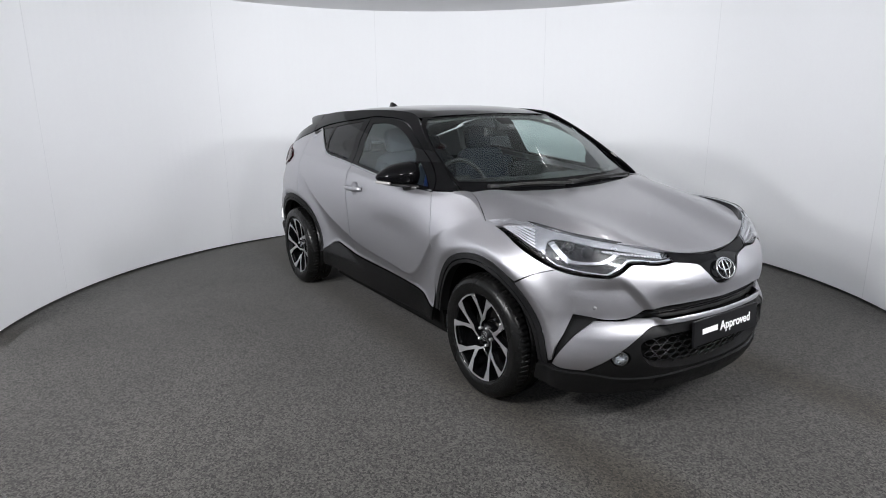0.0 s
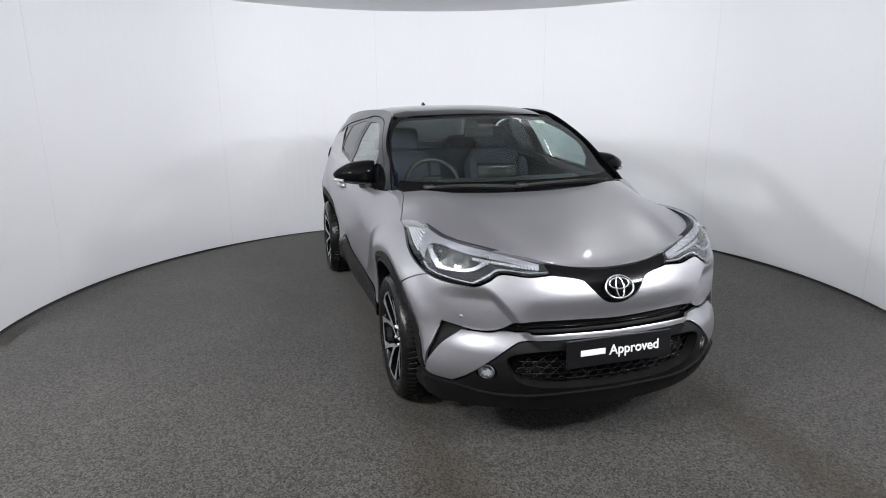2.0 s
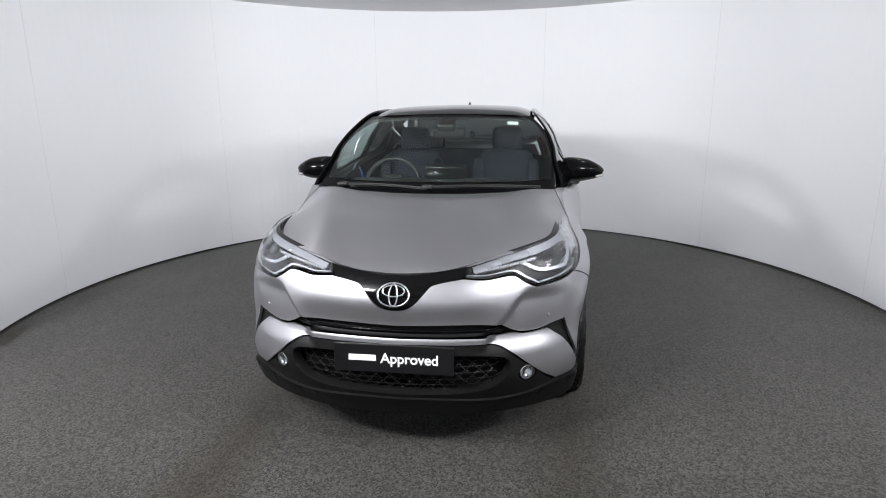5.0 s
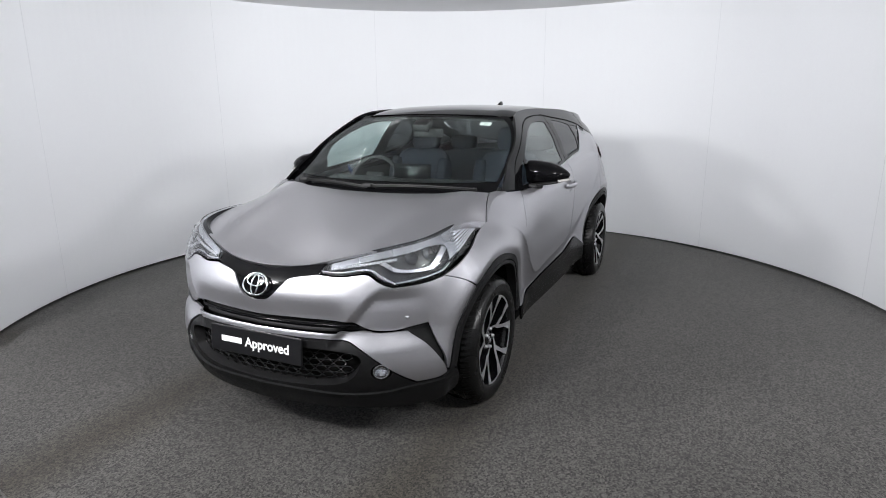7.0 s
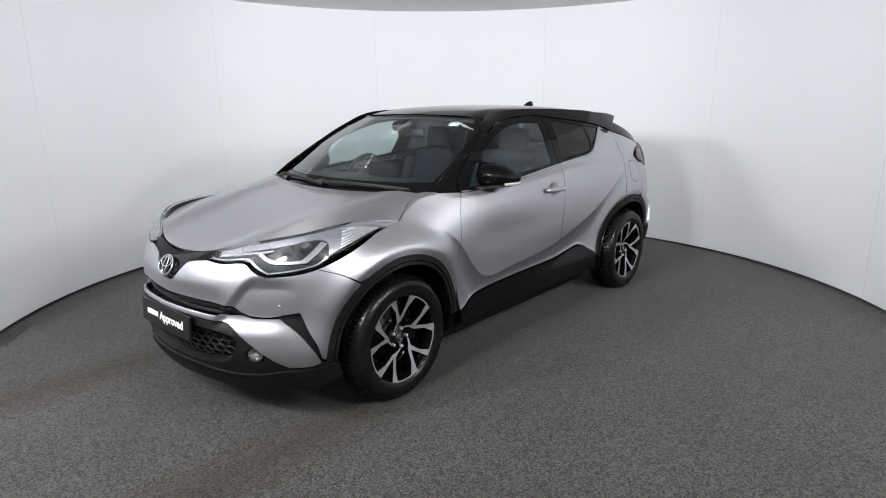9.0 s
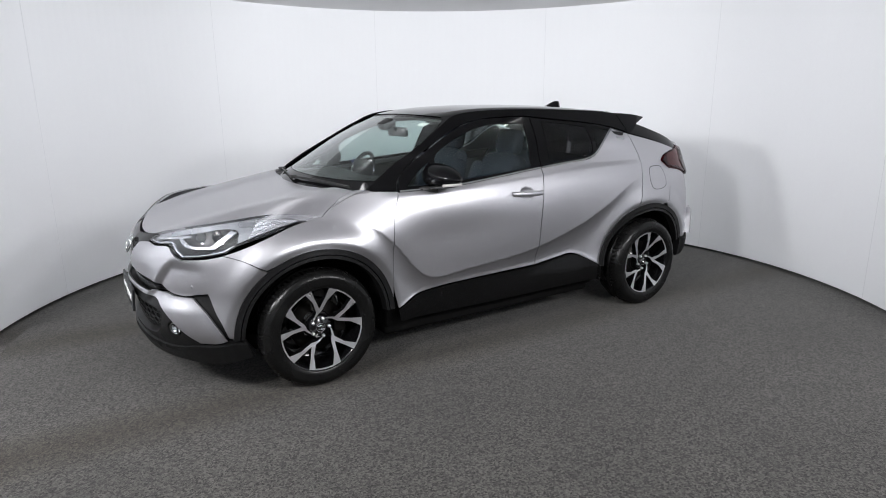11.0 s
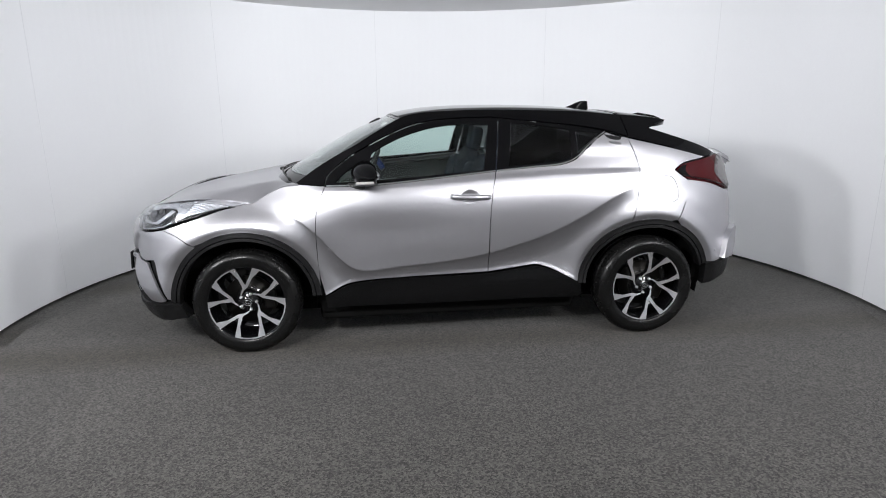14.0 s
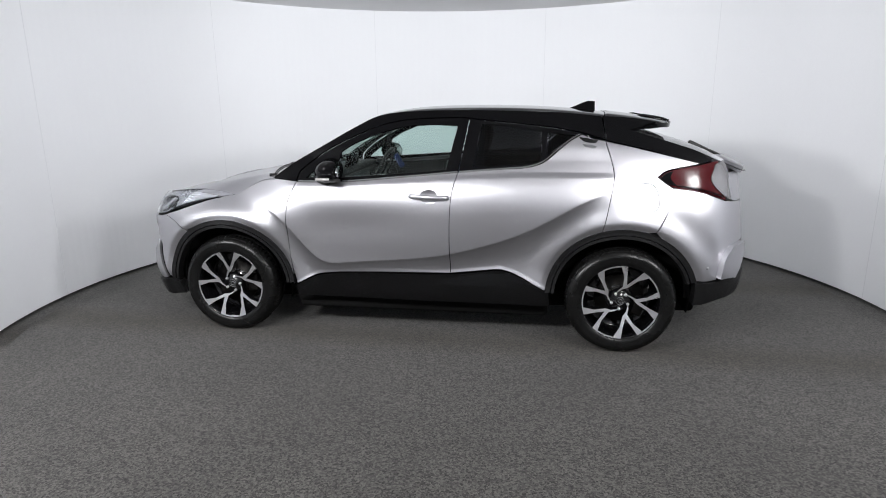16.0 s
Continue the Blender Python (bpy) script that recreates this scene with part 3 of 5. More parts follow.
# black cladding: sills and arches
sill_loop = ([S(0.835, 0.355, 1), S(0.66, 0.431), S(0.31, 0.456), S(-0.235, 0.467), S(-0.45, 0.491), S(-0.56, 0.501), S(-0.66, 0.474), S(-0.875, 0.372, 1),
              S(-0.885, 0.275, 1), S(0.82, 0.275, 1)])
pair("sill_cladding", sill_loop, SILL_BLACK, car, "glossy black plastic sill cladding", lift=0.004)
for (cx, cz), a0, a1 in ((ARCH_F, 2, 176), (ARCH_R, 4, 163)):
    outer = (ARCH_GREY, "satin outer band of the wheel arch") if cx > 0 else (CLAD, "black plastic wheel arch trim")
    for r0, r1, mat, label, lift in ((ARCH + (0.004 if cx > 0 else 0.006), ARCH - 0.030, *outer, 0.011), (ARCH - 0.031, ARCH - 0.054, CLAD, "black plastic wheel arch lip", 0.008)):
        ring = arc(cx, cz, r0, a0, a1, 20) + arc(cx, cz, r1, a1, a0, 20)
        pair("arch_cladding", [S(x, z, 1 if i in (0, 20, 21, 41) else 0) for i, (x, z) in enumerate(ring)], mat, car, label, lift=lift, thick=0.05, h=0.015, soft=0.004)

# side windows: black frames with panes, bright waist strip
glass_f = [S(0.545, 1.092, 1), S(0.1, 1.122), S(-0.205, 1.148, 1), S(-0.262, 1.418, 1), S(-0.1, 1.425), S(0.08, 1.412), S(0.26, 1.368), S(0.42, 1.302), S(0.50, 1.252, 1)]
sail = [S(0.585, 1.092, 1), S(0.555, 1.215, 1), S(0.66, 1.15), S(0.735, 1.085, 1)]
frame_f = ([S(0.80, 1.066, 1), S(0.475, 1.074), S(0.1, 1.104), S(-0.284, 1.139, 1), S(-0.335, 1.462, 1), S(-0.27, 1.466), S(0.08, 1.452), S(0.27, 1.412),
            S(0.50, 1.312), S(0.65, 1.228), S(0.775, 1.13)])
glass_r = [S(-0.375, 1.163, 1), S(-0.57, 1.18), S(-0.71, 1.19), S(-0.795, 1.215), S(-0.80, 1.382, 1), S(-0.6, 1.412), S(-0.42, 1.428, 1)]
glass_q = [S(-0.838, 1.24, 1), S(-0.843, 1.376, 1), S(-1.005, 1.358, 1), S(-0.93, 1.305)]
frame_r = ([S(-0.288, 1.139, 1), S(-0.57, 1.162), S(-0.715, 1.173), S(-0.815, 1.204), S(-0.905, 1.276), S(-0.975, 1.33), S(-1.045, 1.372, 1), S(-0.82, 1.41), S(-0.41, 1.452), S(-0.339, 1.462, 1)])
frames_f = pair("window_frame", frame_f, BLACK_PAINT, front_doors, "gloss black window frame and pillar", holes=(glass_f, sail), lift=-0.002)
frames_r = pair("window_frame", frame_r, BLACK_PAINT, rear_doors, "gloss black window frame and pillar", holes=(glass_r, glass_q), lift=-0.002)
for loop, mat, owners, label in ((glass_f, GLASS, front_doors, "clear greenish side window"), (sail, GLASS, front_doors, "small fixed corner window"),
                                 (glass_r, PRIVACY, rear_doors, "dark privacy side window"), (glass_q, PRIVACY, rear_doors, "dark fixed rear corner window")):
    for pane in pair("window_pane", loop, mat, owners, label, lift=-0.008, thick=0.004, closed=True, soft=0.0, h=0.04):
        pane.visible_shadow = False


def strip(name, line, width, mat, owners, label, lift):
    """A narrow band below a line on the flank."""
    p = outline(line, 0.03, closed=False)
    band = [(a, b, 1 if i in (0, len(p) - 1) else 0) for i, (a, b) in enumerate(p)]
    band += [(a, b - width, 1 if i in (0, len(p) - 1) else 0) for i, (a, b) in reversed(list(enumerate(p)))]
    return pair(name, band, mat, owners, label, lift=lift, thick=0.01, h=0.05, soft=0.002)


strip("waist_strip", [S(0.79, 1.072), S(0.475, 1.079), S(0.1, 1.109), S(-0.283, 1.144)], 0.011, CHROME, front_doors, "bright waist strip", 0.004)
strip("waist_strip", [S(-0.29, 1.144), S(-0.57, 1.167), S(-0.715, 1.179), S(-0.815, 1.211), S(-0.905, 1.284), S(-0.975, 1.338), S(-1.04, 1.376)], 0.012, CHROME, rear_doors, "bright waist strip", 0.004)

# roof rails and windscreen pillars
rail = ([S(0.99, 1.078, 1), S(0.80, 1.205), S(0.62, 1.302), S(0.42, 1.415), S(0.28, 1.482), S(0.1, 1.508), S(-0.3, 1.517), S(-0.9, 1.50), S(-1.17, 1.475, 1),
         S(-1.195, 1.335, 1), S(-1.05, 1.378), S(-0.82, 1.416), S(-0.41, 1.458), S(-0.33, 1.467), S(-0.27, 1.471), S(0.08, 1.457), S(0.27, 1.417),
         S(0.50, 1.317), S(0.65, 1.233), S(0.78, 1.132), S(0.805, 1.068, 1)])
pair("roof_rail", rail, BLACK_PAINT, car, "gloss black windscreen pillar and roof side", h=0.018)
ROOF_EDGE = [(0.30, 0.535, 1), (0.1, 0.565), (-0.3, 0.57), (-0.9, 0.575), (-1.19, 0.57, 1)]


def xy_both(half):
    return list(half) + [(q[0], -q[1], *q[2:]) for q in reversed(half) if abs(q[1]) > 1e-6]


panel("roof", [xy_both([(0.345, 0, 0), (0.335, 0.3)] + ROOF_EDGE + [(-1.22, 0.3), (-1.23, 0)])], roof, BLACK_PAINT, car, "gloss black roof", h=0.03, thick=0.02)
panel("spoiler", [xy_both([(-1.235, 0), (-1.225, 0.3), (-1.195, 0.60, 1), (-1.38, 0.59), (-1.51, 0.53), (-1.62, 0.40), (-1.68, 0.2), (-1.70, 0)])], roof, BLACK_PAINT, car,
      "gloss black roof spoiler", lift=0.010, h=0.03, thick=0.03, closed=True, soft=0.008)
for sy in (-1, 1):
    bm = bmesh.new()
    tube(bm, [(-1.44, sy * 0.25, 1.462), (-1.48, sy * 0.25, 1.471), (-1.60, sy * 0.25, 1.450), (-1.65, sy * 0.25, 1.432)], 0.008)
    part("spoiler_fin", bm, BLACK_PAINT, car, "small black fin on the spoiler")

cheek = [S(-1.175, 1.478, 1), S(-1.33, 1.468), S(-1.46, 1.450), S(-1.505, 1.440, 1), S(-1.42, 1.415), S(-1.32, 1.383), S(-1.20, 1.345, 1)]
pair("spoiler_cheek", cheek, BLACK_PAINT, car, "gloss black spoiler side", thick=0.03, soft=0.004)

# windscreen
ws_half = [(0, 1.062), (0.48, 1.062), (0.64, 1.068), (0.712, 1.078, 1), (0.712, 1.2), (0.69, 1.31), (0.625, 1.41), (0.55, 1.472, 1), (0.3, 1.487), (0, 1.492)]
glass_half = [(0, 1.115), (0.48, 1.115), (0.69, 1.12, 1), (0.688, 1.21), (0.662, 1.32), (0.60, 1.41), (0.53, 1.458, 1), (0.3, 1.468), (0, 1.472)]
panel("windscreen_frit", [both(ws_half), both(glass_half)], windscreen, BLACK_PAINT, car, "black windscreen border", h=0.03, thick=0.006)
ws = panel("windscreen", [both(glass_half)], windscreen, SCREEN_GLASS, car, "clear laminated windscreen", lift=-0.002, thick=0.005, closed=True, soft=0, h=0.04)
ws.visible_shadow = False
panel("windscreen_sticker", [[(0.40, 1.425, 1), (0.475, 1.42, 1), (0.475, 1.44, 1), (0.40, 1.445, 1)]], windscreen, STICKER, ws, "small pale paper sticker", lift=-0.010, thick=0.001, soft=0)
panel("cowl", [[(1.135, -0.72), (1.17, -0.4), (1.17, 0), (1.17, 0.4), (1.135, 0.72), (0.93, 0.74, 1), (0.93, -0.74, 1)]], bonnet, CLAD, car, "black plastic cowl under the windscreen", lift=-0.02)
for y0, y1, z0 in ((0.62, -0.02, 1.115), (-0.02, -0.55, 1.11)):
    bm = bmesh.new()
    pts = [windscreen([y0 + (y1 - y0) * i / 12], [1.074 + 0.014 * math.sin(math.pi * i / 14)], inside=-0.022)[0] for i in range(13)]
    tube(bm, pts, 0.005, 6)
    tube(bm, [Vector(q) - Vector((0.006, 0, 0.009)) for q in pts], 0.004, 6)
    rounded_box(bm, (0.04, 0.06, 0.02), Matrix.Translation(pts[-1]), 0.006)
    part("wiper", bm, SEAL, car, "black windscreen wiper")

# bonnet and nose
panel("bonnet", [xy_both([(2.076, 0), (2.073, 0.068), (2.058, 0.188), (2.022, 0.307), (1.938, 0.478), (1.812, 0.615), (1.63, 0.707), (1.45, 0.752), (1.285, 0.774, 1), (1.235, 0.756),
                          (1.17, 0.733), (1.10, 0.712), (1.035, 0.700, 1), (1.085, 0.58), (1.112, 0.48), (1.108, 0)])], bonnet, PAINT, car, "silver sculpted bonnet", h=0.018)
# the wings' inner tops, which run on from the flank to the bonnet's edge
wing_top = [(1.282, 0.777, 1), (1.235, 0.757), (1.17, 0.734), (1.10, 0.713), (1.035, 0.701, 1), (0.995, 0.72), (0.965, 0.77, 1), (1.04, 0.752), (1.08, 0.746), (1.12, 0.746), (1.17, 0.750), (1.21, 0.759), (1.25, 0.771)]
for owner, side in zip(fenders, (1, -1)):
    panel("wing_top", [wing_top if side > 0 else [(q[0], -q[1], *q[2:]) for q in reversed(wing_top)]], bonnet, PAINT, owner, lift=-0.0005, soft=0.0, gap=0.001)
LAMP_BOTTOM = [S(1.87, 0.80), F(0.607, 0.782, 1), F(0.55, 0.812), F(0.50, 0.842), F(0.384, 0.833), F(0.285, 0.84, 1)]
BAR_LOW = [F(0.159, 0.817), F(0.126, 0.785), F(0.081, 0.738), F(0.046, 0.717)]
ARCH_B = arc(*ARCH_F, ARCH, 3, ang_cut, 6)
beam_half = ([(0, 0.642), F(0.247, 0.646), F(0.44, 0.636), F(0.494, 0.606, 1), F(0.53, 0.592), F(0.60, 0.586), F(0.64, 0.592, 1), F(0.675, 0.602), S(1.885, 0.613, 1),
              S(1.863, 0.515), S(1.84, 0.45), S(1.812, 0.372, 1), S(*ARCH_B[0], 1)] + [S(*q) for q in ARCH_B[1:-1]] + [S(*ARCH_B[-1], 1), S(1.70, 0.775), S(1.80, 0.815, 1)]
             + LAMP_BOTTOM + BAR_LOW + [(0, 0.711)])
bumper = panel("front_bumper", [both(beam_half)], skin, PAINT, car, "silver front bumper", h=0.014)
strip_half = ([(0, 0.597), F(0.247, 0.597), F(0.42, 0.592), F(0.494, 0.596), F(0.55, 0.585), F(0.654, 0.586, 1), S(1.902, 0.52), S(1.846, 0.415), S(1.815, 0.36, 1),
               S(1.86, 0.347), F(0.69, 0.342, 1), F(0.64, 0.385), F(0.556, 0.465), F(0.49, 0.522), F(0.427, 0.556), F(0.244, 0.566), (0, 0.567)])
panel("bumper_blade", [both(strip_half)], skin, PAINT, bumper, "silver lower bumper blade", h=0.014, lift=0.006)
slot_half = [(0, 0.585), F(0.25, 0.585), F(0.50, 0.585, 1), F(0.55, 0.60), F(0.50, 0.625), F(0.44, 0.66), F(0.25, 0.665), (0, 0.665)]
panel("bumper_slot", [both(slot_half)], skin, CLAD, bumper, "black slot across the bumper", lift=-0.035)
bm = bmesh.new()
tube(bm, [skin([u], [0.614], inside=0.022)[0] for u in np.linspace(-front_u(0.47, 0.614), front_u(0.47, 0.614), 40)], 0.007, 8)
part("slot_bar", bm, BLACK_PAINT, bumper)
duct = [F(0.62, 0.60, 1), S(1.87, 0.625, 1), S(1.845, 0.52), S(1.80, 0.355, 1), S(1.86, 0.40), S(1.915, 0.50)]
pair("bumper_duct", duct, CLAD, bumper, "black side duct", lift=-0.022)
valance_half = ([(0, 0.565), F(0.244, 0.563), F(0.427, 0.553), F(0.49, 0.518), F(0.556, 0.461), F(0.64, 0.380), F(0.69, 0.337), S(1.86, 0.342), S(1.80, 0.352), S(1.74, 0.342, 1), S(1.68, 0.25, 1),
                 S(1.78, 0.232), F(0.65, 0.220), F(0.4, 0.21), (0, 0.205)])
hole_half = [(0, 0.520), F(0.25, 0.517), F(0.42, 0.505), F(0.49, 0.478), F(0.475, 0.41), F(0.42, 0.36), F(0.30, 0.336), (0, 0.328)]
fog_hole = [(front_u(0.572, 0.408) + 0.046 * math.cos(a), 0.408 + 0.040 * math.sin(a)) for a in np.linspace(0, 2 * math.pi, 17)[:-1]]
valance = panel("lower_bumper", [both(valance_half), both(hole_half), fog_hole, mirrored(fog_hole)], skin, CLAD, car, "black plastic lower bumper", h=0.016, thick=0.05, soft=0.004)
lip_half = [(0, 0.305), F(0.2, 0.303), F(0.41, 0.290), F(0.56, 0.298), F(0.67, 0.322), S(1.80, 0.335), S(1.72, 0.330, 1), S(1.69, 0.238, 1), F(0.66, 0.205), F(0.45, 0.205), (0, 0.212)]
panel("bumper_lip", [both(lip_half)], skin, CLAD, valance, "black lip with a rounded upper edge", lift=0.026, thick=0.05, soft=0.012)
panel("radiator_shade", [both([(0, 0.54), F(0.45, 0.53), F(0.5, 0.42), F(0.48, 0.30), (0, 0.28)])], skin, DARK, valance, lift=-0.075)

# honeycomb mesh in the lower grille
bm = bmesh.new()
hole = outline(both(hole_half), 0.02)
cw, ch = 0.062, 0.030
segs = set()
for row in range(-2, 12):
    for colm in range(-12, 13):
        cx, cz = (colm + 0.5 * (row % 2)) * cw, 0.29 + row * ch
        ring = [(cx - cw * 0.2, cz + ch / 2), (cx + cw * 0.2, cz + ch / 2), (cx + cw * 0.5, cz), (cx + cw * 0.2, cz - ch / 2), (cx - cw * 0.2, cz - ch / 2), (cx - cw * 0.5, cz)]
        if inside_loop(hole, np.array(ring)).all():
            for a, b in zip(ring, ring[1:] + ring[:1]):
                segs.add(tuple(sorted(((round(a[0], 3), round(a[1], 3)), (round(b[0], 3), round(b[1], 3))))))
for a, b in sorted(segs):
    tube(bm, [skin([a[0]], [a[1]], inside=0.045)[0], skin([b[0]], [b[1]], inside=0.045)[0]], 0.0032, 5)
part("grille_mesh", bm, RIM_BLACK, valance, "black honeycomb grille mesh")

# fog lamps
for s in (1, -1):
    u0 = s * front_u(0.572, 0.408)
    c0, c1 = Vector(skin([u0], [0.408], inside=0.02)[0]), Vector(skin([u0], [0.408], inside=0.0)[0])
    aim = Matrix.Translation(c0) @ (c1 - c0).to_track_quat("Y", "Z").to_matrix().to_4x4()
    bm = bmesh.new()
    lathe(bm, [(0.0005, -0.012), (0.02, -0.008), (0.03, 0.008), (0.036, 0.014), (0.038, 0.006), (0.038, -0.02)], 32)
    bm.transform(aim @ Matrix.Diagonal((1.02, 1.0, 0.9, 1)))
    fog = part("fog_lamp", bm, CHROME, car, "round fog lamp with a chrome bowl")
    bm = bmesh.new()
    rings = lathe(bm, [(0.0005, 0.020), (0.015, 0.018), (0.028, 0.014), (0.034, 0.010), (0.034, 0.006), (0.0005, 0.008)], 32)
    bm.transform(aim @ Matrix.Diagonal((1.02, 1.0, 0.9, 1)))
    part("lens", bm, LENS, fog)

# gloss black bar between the lamps, oval badge
bar_half = [(0, 0.702), F(0.05, 0.708), F(0.088, 0.735), F(0.131, 0.783), F(0.163, 0.812), F(0.285, 0.838, 1), F(0.305, 0.882, 1), F(0.188, 0.866), F(0.068, 0.852), (0, 0.849)]
grille = panel("grille_bar", [both(bar_half)], skin, BLACK_PAINT, car, "gloss black upper grille bar", lift=-0.008, h=0.014)


def oval(cy, cz, ry, rz, r, lift, bm, a0=0.0, a1=2 * math.pi, close=True):
    n = 40
    pts = []
    for i in range(n if close else n + 1):
        a = a0 + (a1 - a0) * i / n
        pts.append(skin([front_u(abs(cy + ry * math.cos(a)), 0.78) * math.copysign(1, cy + ry * math.cos(a))], [cz + rz * math.sin(a)], inside=-lift)[0])
    tube(bm, pts, r, 8, close)


bm = bmesh.new()
oval(0, 0.781, 0.067, 0.045, 0.0048, 0.012, bm)
oval(0, 0.781, 0.018, 0.043, 0.004, 0.013, bm)
oval(0, 0.797, 0.047, 0.021, 0.004, 0.013, bm)
part("badge", bm, CHROME, grille, "chrome oval badge of plain rings")

# dealer plate: black, with two white bars of lettering
px0 = 2.185
plate_m = Matrix.Translation((px0 + 0.006, 0, 0.507)) @ pose(0, 0, 0, 0, -4, 0)
bm = bmesh.new()
rounded_box(bm, (0.012, 0.52, 0.124), plate_m, 0.003, 2)
plate = part("plate", bm, PLATE, car, "black dealer plate with white bars", smooth=False)
for y0, y1 in ((-0.075, -0.195),):
    bm = bmesh.new()
    rounded_box(bm, (0.002, y0 - y1, 0.027), plate_m @ Matrix.Translation((0.0062, (y0 + y1) / 2, 0.002)), 0.0008, 1)
    part("print_bar", bm, WHITE, plate, "white lettering bar", smooth=False)

font = bpy.data.curves.new("lettering", "FONT")
font.body, font.size, font.extrude, font.offset, font.align_x = "Approved", 0.062, 0.0008, 0.0012, "LEFT"
font_ob = bpy.data.objects.new("lettering", font)
lettering = bpy.data.meshes.new_from_object(font_ob)
bpy.data.objects.remove(font_ob)
lettering.transform(plate_m @ Matrix.Translation((0.0068, -0.055, -0.018)) @ Matrix(((0, 0, 1, 0), (1, 0, 0, 0), (0, 1, 0, 0), (0, 0, 0, 1))))
lettering.materials.clear()
lettering.materials.append(WHITE)
word = new("lettering", lettering)
word.parent = plate
tagged(word, label="white word Approved")

# parking sensors
for s in (1, -1):
    for kind, v, z in (("F", 0.655, 0.645), ("S", 1.755, 0.50), ("S", -1.83, 0.56)):
        u0 = s * (front_u(v, z) if kind == "F" else side_u(v, z))
        c0, c1 = Vector(skin([u0], [z])[0]), Vector(skin([u0], [z], inside=-0.01)[0])
        bm = bmesh.new()
        lathe(bm, [(0.0005, 0.0012), (0.008, 0.0012), (0.0095, -0.0006), (0.0105, -0.004)], 20)
        bm.transform(Matrix.Translation(c0) @ (c1 - c0).to_track_quat("Y", "Z").to_matrix().to_4x4())
        part("parking_sensor", bm, PAINT, car, "small round parking sensor")

# headlamps: dark housing, bright blades and lenses behind a clear cover
lamp_loop = [F(0.289, 0.844, 1), F(0.312, 0.887, 1), F(0.478, 0.928), F(0.60, 0.955), S(1.75, 0.976), S(1.57, 0.99), S(1.40, 0.985), S(1.258, 0.963, 1),
             S(1.43, 0.935), S(1.571, 0.898), S(1.72, 0.858), S(1.79, 0.823, 1), S(1.88, 0.806), F(0.610, 0.788, 1), F(0.55, 0.818), F(0.50, 0.847), F(0.384, 0.837)]
housings = pair("headlamp", lamp_loop, LAMP_DARK, car, "slim clear headlamp sweeping back along the wing", lift=-0.03, thick=0.03)
for cover in pair("lamp_cover", lamp_loop, LENS, housings, "clear lamp cover", lift=-0.001, thick=0.003, closed=True, soft=0.001, h=0.03):
    cover.visible_shadow = False
back = [F(0.326, 0.876, 1), F(0.42, 0.900), F(0.51, 0.922), F(0.597, 0.941), S(1.80, 0.960), S(1.716, 0.969), S(1.55, 0.984), S(1.46, 0.981, 1), S(1.50, 0.945), S(1.60, 0.905), S(1.73, 0.866, 1),
        S(1.715, 0.925), S(1.78, 0.936), F(0.62, 0.912), F(0.51, 0.890), F(0.42, 0.872), F(0.335, 0.853, 1)]
pair("lamp_reflector", back, LAMP_MID, housings, "satin silver reflector along the lamp's upper edge", lift=-0.022, thick=0.004)
for k in range(18):
    # the daylight strip's blocks
    y0, y1 = 0.340 + 0.0147 * k, 0.340 + 0.0147 * k + 0.0122
    za, zb = 0.853 + (y0 - 0.340) * 0.150, 0.853 + (y1 - 0.340) * 0.150
    pair("daylight_block", [F(y0, za, 1), F(y0, za + 0.010, 1), F(y1, zb + 0.010, 1), F(y1, zb, 1)], LED, housings, "pale daylight block", lift=-0.014, thick=0.012, h=0.01, gap=0.0006)
low = [F(0.30, 0.846, 1), F(0.384, 0.843), F(0.505, 0.853), F(0.556, 0.824), F(0.613, 0.795, 1), S(1.88, 0.812), S(1.795, 0.829, 1), S(1.74, 0.857, 1),
       S(1.745, 0.864, 1), S(1.80, 0.838, 1), S(1.88, 0.821), F(0.615, 0.806, 1), F(0.562, 0.835), F(0.508, 0.863), F(0.384, 0.851), F(0.302, 0.853, 1)]
pair("lower_blade", low, LAMP_MID, housings, "thin bright line along the lamp's lower edge", lift=-0.010, thick=0.015)
bowl_blade = [F(0.535, 0.880, 1), F(0.61, 0.846), S(1.90, 0.840), S(1.835, 0.844, 1), S(1.715, 0.922, 1), S(1.742, 0.934, 1), S(1.85, 0.861, 1), S(1.905, 0.856), F(0.615, 0.862), F(0.555, 0.891, 1)]
pair("bowl_blade", bowl_blade, LAMP_MID, housings, "bright angular blade under the projectors", lift=-0.012, thick=0.02)
for k in range(6):
    f = k / 5
    ax, az, bx, bz = 1.665 - 0.055 * f, 0.892 + 0.066 * f, 1.385 - 0.01 * f, 0.950 + 0.020 * f
    mx, mz = (ax + bx) / 2, (az + bz) / 2 + 0.004
    fin = [S(ax, az, 1), S(mx, mz), S(bx, bz, 1), S(bx, bz + 0.004, 1), S(mx, mz + 0.0055), S(ax, az + 0.006, 1)]
    pair("lamp_fin", fin, LAMP_SILVER, housings, "thin bright fin", lift=-0.010, thick=0.010, gap=0.0004, soft=0.0005)
